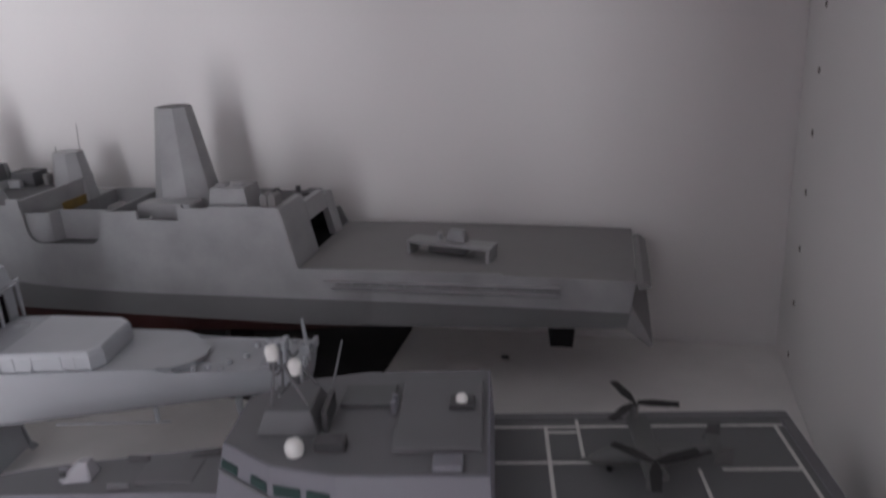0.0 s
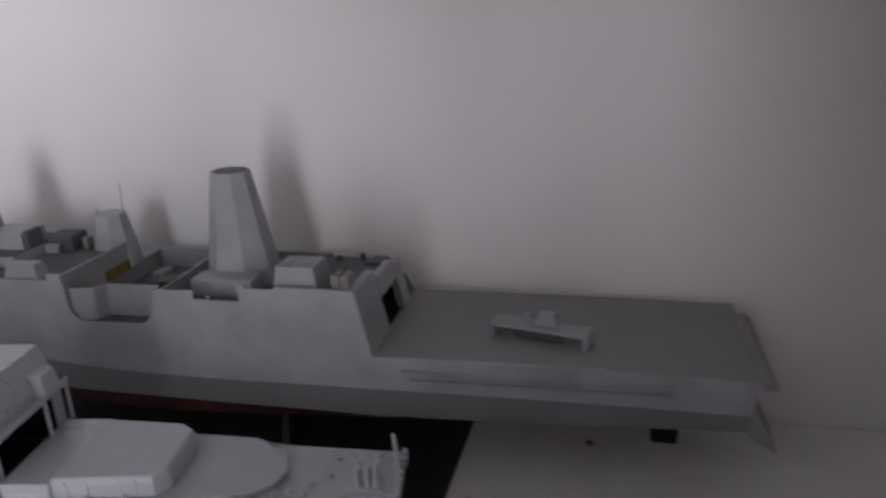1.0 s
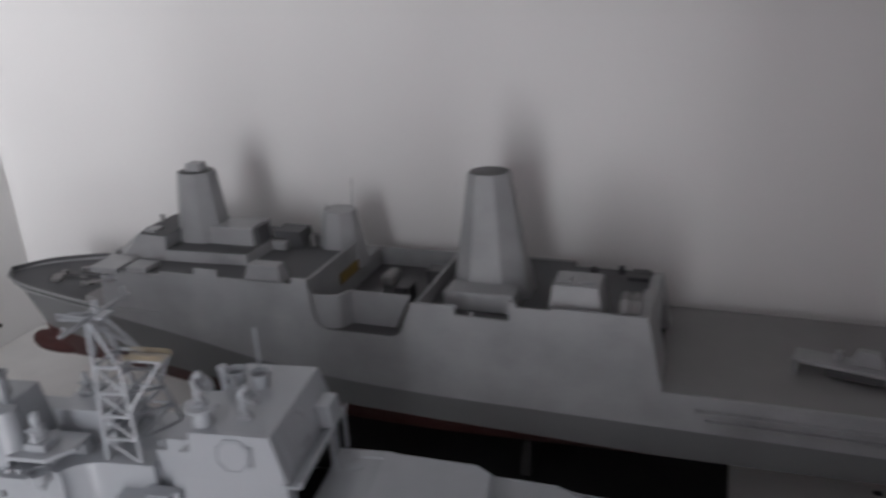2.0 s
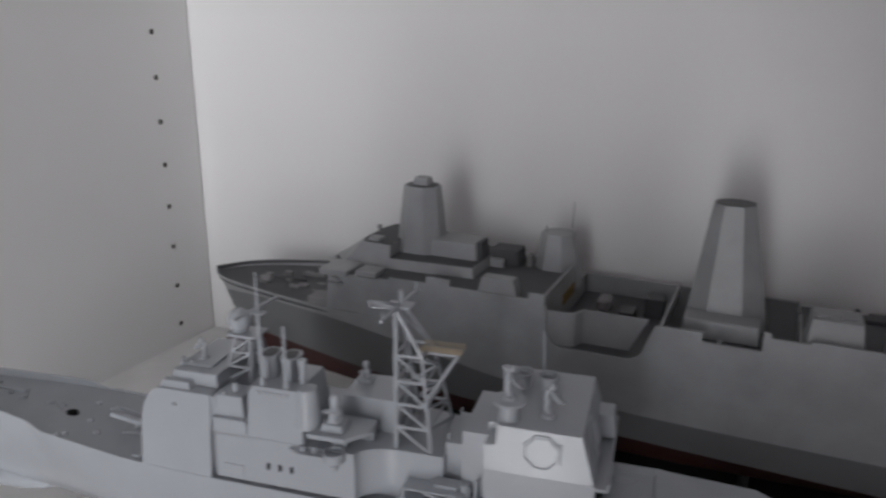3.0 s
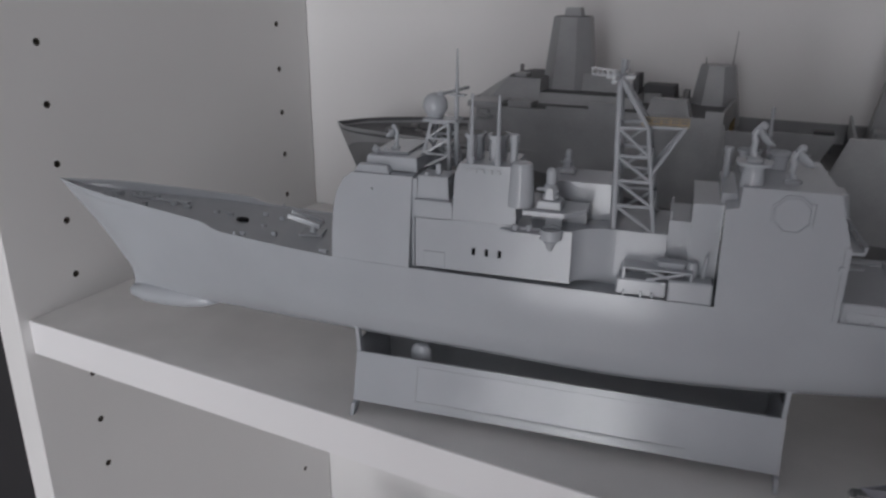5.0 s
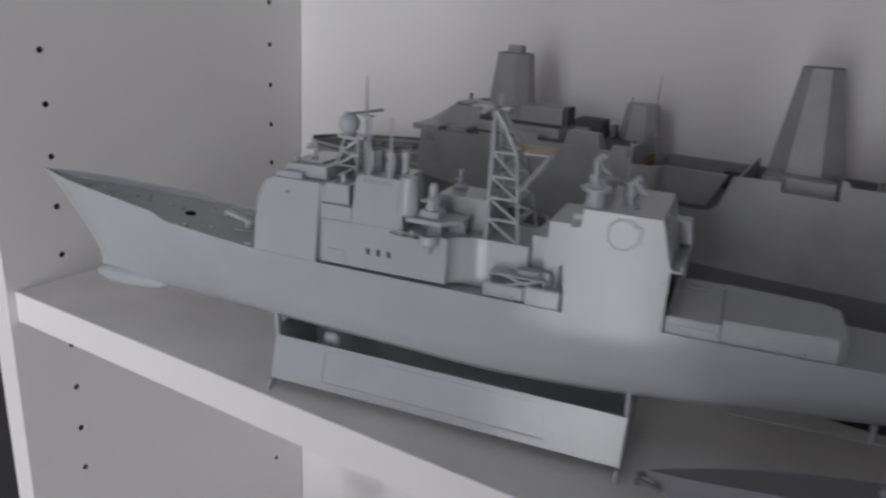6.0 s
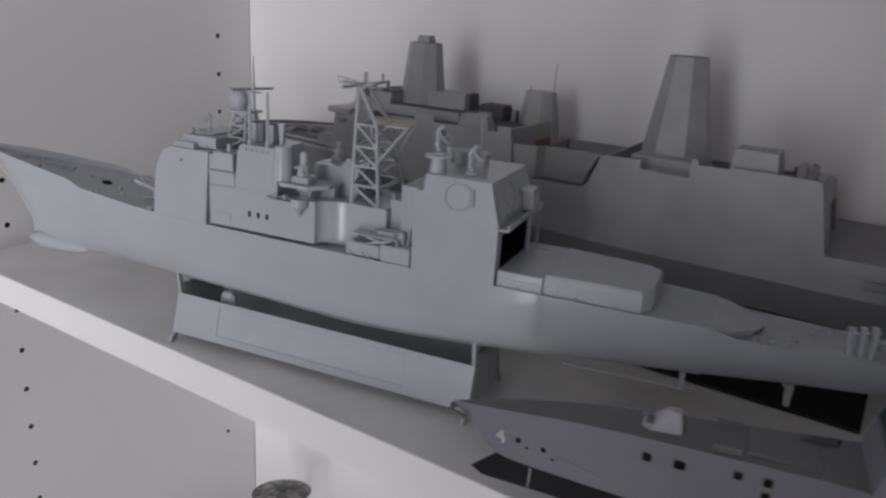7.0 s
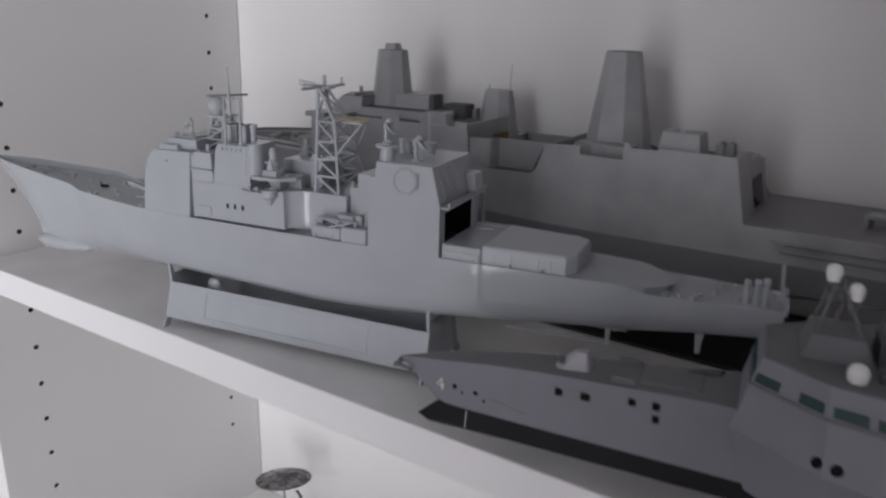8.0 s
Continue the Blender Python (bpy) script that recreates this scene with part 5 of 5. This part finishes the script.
for d in ((.1730, .1750, -.0100, .0060, .0779, .0862), (.1725, .1830, -.0220, -.0160, .0779, .0815), (.2165, .2255, .0005, .0085, .0797, .0818)):
    box_part("roof_locker", d, M_dkgrey, lcs, .0003)
bm = B()
rod(bm, (.1740, .0050, .0862), (.1790, .0070, .1050), .0005, .0003, 6)
part("whip_aerial", bm, M_lcsroof, lcs)
box_part("roof_box", (.2130, .2225, -.0335, -.0262, .0779, .0806), M_lcs, lcs, .0004)
# foredeck: gun, breakwater, hatch
gun = empty("bow_gun")
gun.parent = lcs
gun.matrix_local = pose(.0735, .0015, .0524)
bm = B()
plan_prism(bm, [(-.0068, -.0030), (-.0040, -.0050), (.0060, -.0050), (.0070, -.0040), (.0070, .0040), (.0060, .0050), (-.0040, .0050), (-.0068, .0030)],
           [(.0008, -.0010), (.0016, -.0018), (.0046, -.0022), (.0052, -.0018), (.0052, .0018), (.0046, .0022), (.0016, .0018), (.0008, .0010)], 0, .0070)
part("gun_shield", bm, M_gun, gun, "pale grey faceted gun shield")
bm = B()
rod(bm, (-.0040, 0, .0030), (-.0072, 0, .0034), .0007, .0006, 8)
part("barrel", bm, M_lcs, gun)
bm = B()
box(bm, -.0052, -.0030, -.0046, -.0030, .0022, .0046, .0002)
part("sight_port", bm, M_dkgrey, gun)
bm = B()
box(bm, .1000, .1220, -.0080, .0080, .0546, .0563, .0005)
part("hatch", bm, M_lcsroof, lcs)
for y in (-.0092, .0082):
    box_part("breakwater", (.0900, .0985, y, y + .0010, .0535, .0566), M_lcsroof, lcs, .0002)
bm = B()
plan_prism(bm, [(.1150, .0070), (.1270, .0085), (.1285, .0135), (.1200, .0115)], [(.1165, .0078), (.1262, .0090), (.1276, .0128), (.1210, .0112)], .0562, .0574)
part("deck_plate", bm, M_dkgrey, lcs)
# recessed round and square ports along the side
def lcs_side(u, z):
    us = [k[3][0] for k in lcs_keys]
    y0 = np.interp(u, [k[2][0] for k in lcs_keys], [k[2][1] for k in lcs_keys])
    y1 = np.interp(u, us, [k[3][1] for k in lcs_keys])
    z0 = np.interp(u, us, [k[2][2] for k in lcs_keys])
    z1 = np.interp(u, us, [k[3][2] for k in lcs_keys])
    return y0 + (y1 - y0) * (z - z0) / (z1 - z0)


for u, z, w, h in ((.0706, .0455, .0014, .0015), (.0811, .0462, .0018, .0015), (.0986, .0490, .0013, .0013), (.1073, .0496, .0013, .0014), (.1075, .0440, .0012, .0014)):
    for s in (-1, 1):
        y = lcs_side(u, z)
        bm = B()
        side_prism(bm, [(u - w - .0005, z - h - .0004), (u + w + .0005, z - h - .0004), (u + w + .0005, z + h + .0005), (u - w - .0005, z + h + .0005)], s * (y - .0012), s * (y + .0003))
        frame_ = part("side_port", bm, M_lcsroof, lcs, "square side port with a dark recess")
        bm = B()
        side_prism(bm, [(u - w, z - h * .6), (u - w * .6, z - h), (u + w * .6, z - h), (u + w, z - h * .6), (u + w, z + h * .6), (u + w * .6, z + h), (u - w * .6, z + h), (u - w, z + h * .6)], s * (y - .0010), s * (y + .0005))
        part("recess", bm, M_dark, frame_, "dark recess")
for u, z, r in ((.0255, .0350, .0011), (.0352, .0345, .0011), (.0289, .0329, .0006), (.0387, .0315, .0006)):
    for s in (-1, 1):
        y = lcs_side(u, z)
        bm = B()
        rod(bm, (u, s * (y - .0010), z), (u, s * (y + .0003), z), r, n=12)
        part("side_port", bm, M_dark, lcs, "dark recessed side port")
bm = B()
for ua, za, ub, zb in ((.0275, .0352, .0400, .0338), (.0400, .0338, .0500, .0322), (.0500, .0322, .0570, .0306)):
    rod(bm, (ua, -lcs_side(ua, za) + .0001, za), (ub, -lcs_side(ub, zb) + .0001, zb), .00028, n=5)
part("rubbing_strake", bm, M_lcsdeck, lcs)
# white numeral and draught line near the bow
txt = bpy.data.curves.new("numeral", 'FONT')
txt.body, txt.size, txt.extrude, txt.align_x, txt.align_y = "4", .0086, .0006, 'CENTER', 'CENTER'
holder = new("numeral", txt)
num = bpy.data.meshes.new_from_object(holder.evaluated_get(bpy.context.evaluated_depsgraph_get()))
bpy.data.objects.remove(holder)
num.materials.clear()
num.materials.append(M_line)
mark = new("hull_number", num)
mark.parent = lcs
lean_ = math.degrees(math.atan2(lcs_side(.019, .039) - lcs_side(.019, .030), .009))
mark.matrix_local = pose(.0188, -lcs_side(.019, .0345) - .0005, .0345, 90 + lean_, 0, -13)
mark["label"] = "white painted hull number 4"
bm = B()
rod(bm, (.0310, -.0051, .0175), (.0310, -.0034, .0248), .00022, n=5)
part("hull_mark", bm, M_line, lcs, "thin white painted draught line")
for y in (-.0022, .0022):
    bm = B()
    rod(bm, (-.0025, y, .0390), (.0050, y * 1.6, .0380), .0009, n=8)
    ball(bm, (-.0027, y, .0384), .0013, 8)
    part("bow_anchor", bm, M_lcsdeck, lcs)
# flight deck surface, edge strip and painted lines
bm = B()
box(bm, .2320, .3470, -.0400, .0400, .0505, .0509, 0)
part("flight_deck", bm, M_lcsdeck, lcs, "dark grey flight deck")
for d in ((.2320, .3510, -.0458, -.0406), (.2320, .3510, .0406, .0458), (.3476, .3514, -.0400, .0400)):
    box_part("deck_edge", (*d, .0505, .0512), M_lcsroof, lcs, .0002)
for x0, x1, y0, y1 in ((.2320, .3465, .0345, .0358), (.2320, .3465, -.0358, -.0345), (.2520, .2535, -.0345, .0345), (.2535, .2650, .0305, .0318), (.2650, .2663, .0140, .0400), (.3060, .3072, -.0300, .0060),
                       (.3150, .3440, .0052, .0066), (.3428, .3441, -.0345, .0345), (.2320, .3000, .0100, .0112), (.2535, .2650, -.0318, -.0305)):
    box_part("deck_marking", (x0, x1, y0, y1, .0508, .0511 + .0001 * (x1 - x0 < .002)), M_line, lcs, 0, "worn white painted deck line")

# tiltrotor aircraft parked on the flight deck
tilt = tagged(empty("tiltrotor_aircraft", LP @ pose(.2900, .0050, .0512, 0, 0, 0)), "dark grey model tiltrotor aircraft with raised three-blade rotors", "model aircraft")
bm = B()
prof = [(-.0240, .0006, .0050), (-.0215, .0022, .0056), (-.0160, .0035, .0064), (-.0080, .0038, .0068), (.0040, .0038, .0068), (.0110, .0032, .0075), (.0200, .0016, .0090), (.0240, .0008, .0098)]
rings = []
for x, r, z in prof:
    rings.append([bm.verts.new((x, r * 1.05 * math.cos(2 * math.pi * k / 12), z + r * math.sin(2 * math.pi * k / 12))) for k in range(12)])
for a, b in zip(rings, rings[1:]):
    for k in range(12):
        bm.faces.new((a[k], a[(k + 1) % 12], b[(k + 1) % 12], b[k]))
bm.faces.new(rings[0][::-1])
bm.faces.new(rings[-1])
part("fuselage", bm, M_tilt, tilt, smooth=50)
bm = B()
box(bm, -.0070, .0010, -.0195, .0195, .0098, .0113, .0005)
part("wing", bm, M_tilt, tilt)
bm = B()
box(bm, .0195, .0245, -.0080, .0080, .0098, .0106, .0002)
for y in (-.0080, .0080):
    hexa(bm, (.0185, .0250, y - .0004, y + .0004), (.0210, .0250, y - .0004, y + .0004), .0085, .0150, 0)
part("tail", bm, M_tilt, tilt)
for s, ang in ((-1, 20), (1, -10)):
    y = s * .0195
    bm = B()
    rod(bm, (-.0045, y, .0070), (-.0040, y, .0160), .0022, .0016, 12)
    nac = part("nacelle", bm, M_tilt, tilt, smooth=40)
    bm = B()
    rod(bm, (-.0040, y, .0160), (-.0040, y, .0178), .0010, .0004, 8)
    for k in range(3):
        a = radians(ang + 120 * k)
        d, e = Vector((math.cos(a), math.sin(a), 0)), Vector((-math.sin(a), math.cos(a), 0))
        c = Vector((-.0040, y, .0170))
        vs = []
        for r, w, z in ((.0010, .0009, 0), (.0060, .0021, .0003), (.0165, .0016, .0005)):
            vs.append([bm.verts.new(c + d * r + e * w + Vector((0, 0, z + h))) for h in (0, .0004)] + [bm.verts.new(c + d * r - e * w + Vector((0, 0, z + h - .0003))) for h in (.0004, 0)])
        for p, q in zip(vs, vs[1:]):
            for i in range(4):
                bm.faces.new((p[i], p[(i + 1) % 4], q[(i + 1) % 4], q[i]))
        bm.faces.new(vs[0])
        bm.faces.new(vs[-1])
    part("rotor", bm, M_black, nac, "black three-blade rotor")
for x, y in ((-.0160, 0), (.0030, -.0040), (.0030, .0040)):
    bm = B()
    rod(bm, (x, y - .0006, .0011), (x, y + .0006, .0011), .0011, n=10)
    rod(bm, (x, y, .0011), (x, y * .8, .0045), .0004, n=6)
    part("wheel", bm, M_black, tilt)

# ------------------------------------------------ saucer model on the shelf below
sauc = tagged(empty("saucer_model", pose(0.0877, -0.0506, LOW)), "smoky clear plastic saucer-shaped model on a thin stem", "model")
sauc.scale = (.94, .94, 1)
bm = B()
lathe(bm, (0, 0, 0.072), [(0, -.0035), (.014, -.0028), (.026, -.0006), (.0283, .0006), (.0278, .0014), (.018, .0034), (.008, .0046), (0, .0052)], 36)
part("disc", bm, M_smoke, sauc, smooth=40)
bm = B()
lathe(bm, (0, 0, 0.0722), [(.0272, -.0004), (.0290, .0002), (.0292, .0008), (.0286, .0014), (.0270, .0012)], 36)
part("rim", bm, M_dkgrey, sauc, "dark thin rim", smooth=40)
for k in range(7):
    a = radians(51.4 * k + 12)
    rod_part("rib", (.007 * math.cos(a), .007 * math.sin(a), .0768), (.0265 * math.cos(a), .0265 * math.sin(a), .0738), .0006, M_dkgrey, sauc)
bm = B()
lathe(bm, (0, 0, 0.0765), [(.0065, 0), (.0062, .0012), (.0045, .0020), (0, .0023)], 20)
part("hub", bm, M_dkgrey, sauc, smooth=40)
bm = B()
rod(bm, (.027, -.008, .0690), (.0335, -.010, .0660), .0016, .0012, 10)
rod(bm, (.0335, -.010, .0660), (.036, -.0105, .0640), .0022, .0010, 10)
part("pod", bm, M_dkgrey, sauc)
for ob in sauc.children:                 # the disc sits askew on its stem
    ob.matrix_local = Matrix.Translation((0, 0, .071)) @ Matrix.Rotation(radians(-11), 4, Vector((.69, .72, 0))) @ Matrix.Translation((0, 0, -.071))
bm = B()
rod(bm, (0, 0, .0006), (0, 0, .070), .0012, n=10)
part("stem", bm, M_smoke, sauc)
bm = B()
lathe(bm, (0, 0, .0004), [(.016, 0), (.016, .0015), (.010, .003), (0, .0032)], 24)
part("foot", bm, M_dkgrey, sauc, smooth=40)

# a small offcut lying on the shelf behind the ships
bm = B()
lathe(bm, (0, 0, 0), [(.0022, 0), (.0025, .0005), (.0022, .0010), (0, .0012)], 14, 1.0, .7)
chip = part("plastic_offcut", bm, M_dkgrey, None, smooth=40)
chip.matrix_world = pose(.5955, -.0394, .0001)
tagged(chip, "tiny dark plastic offcut lying on the white shelf", "scrap")
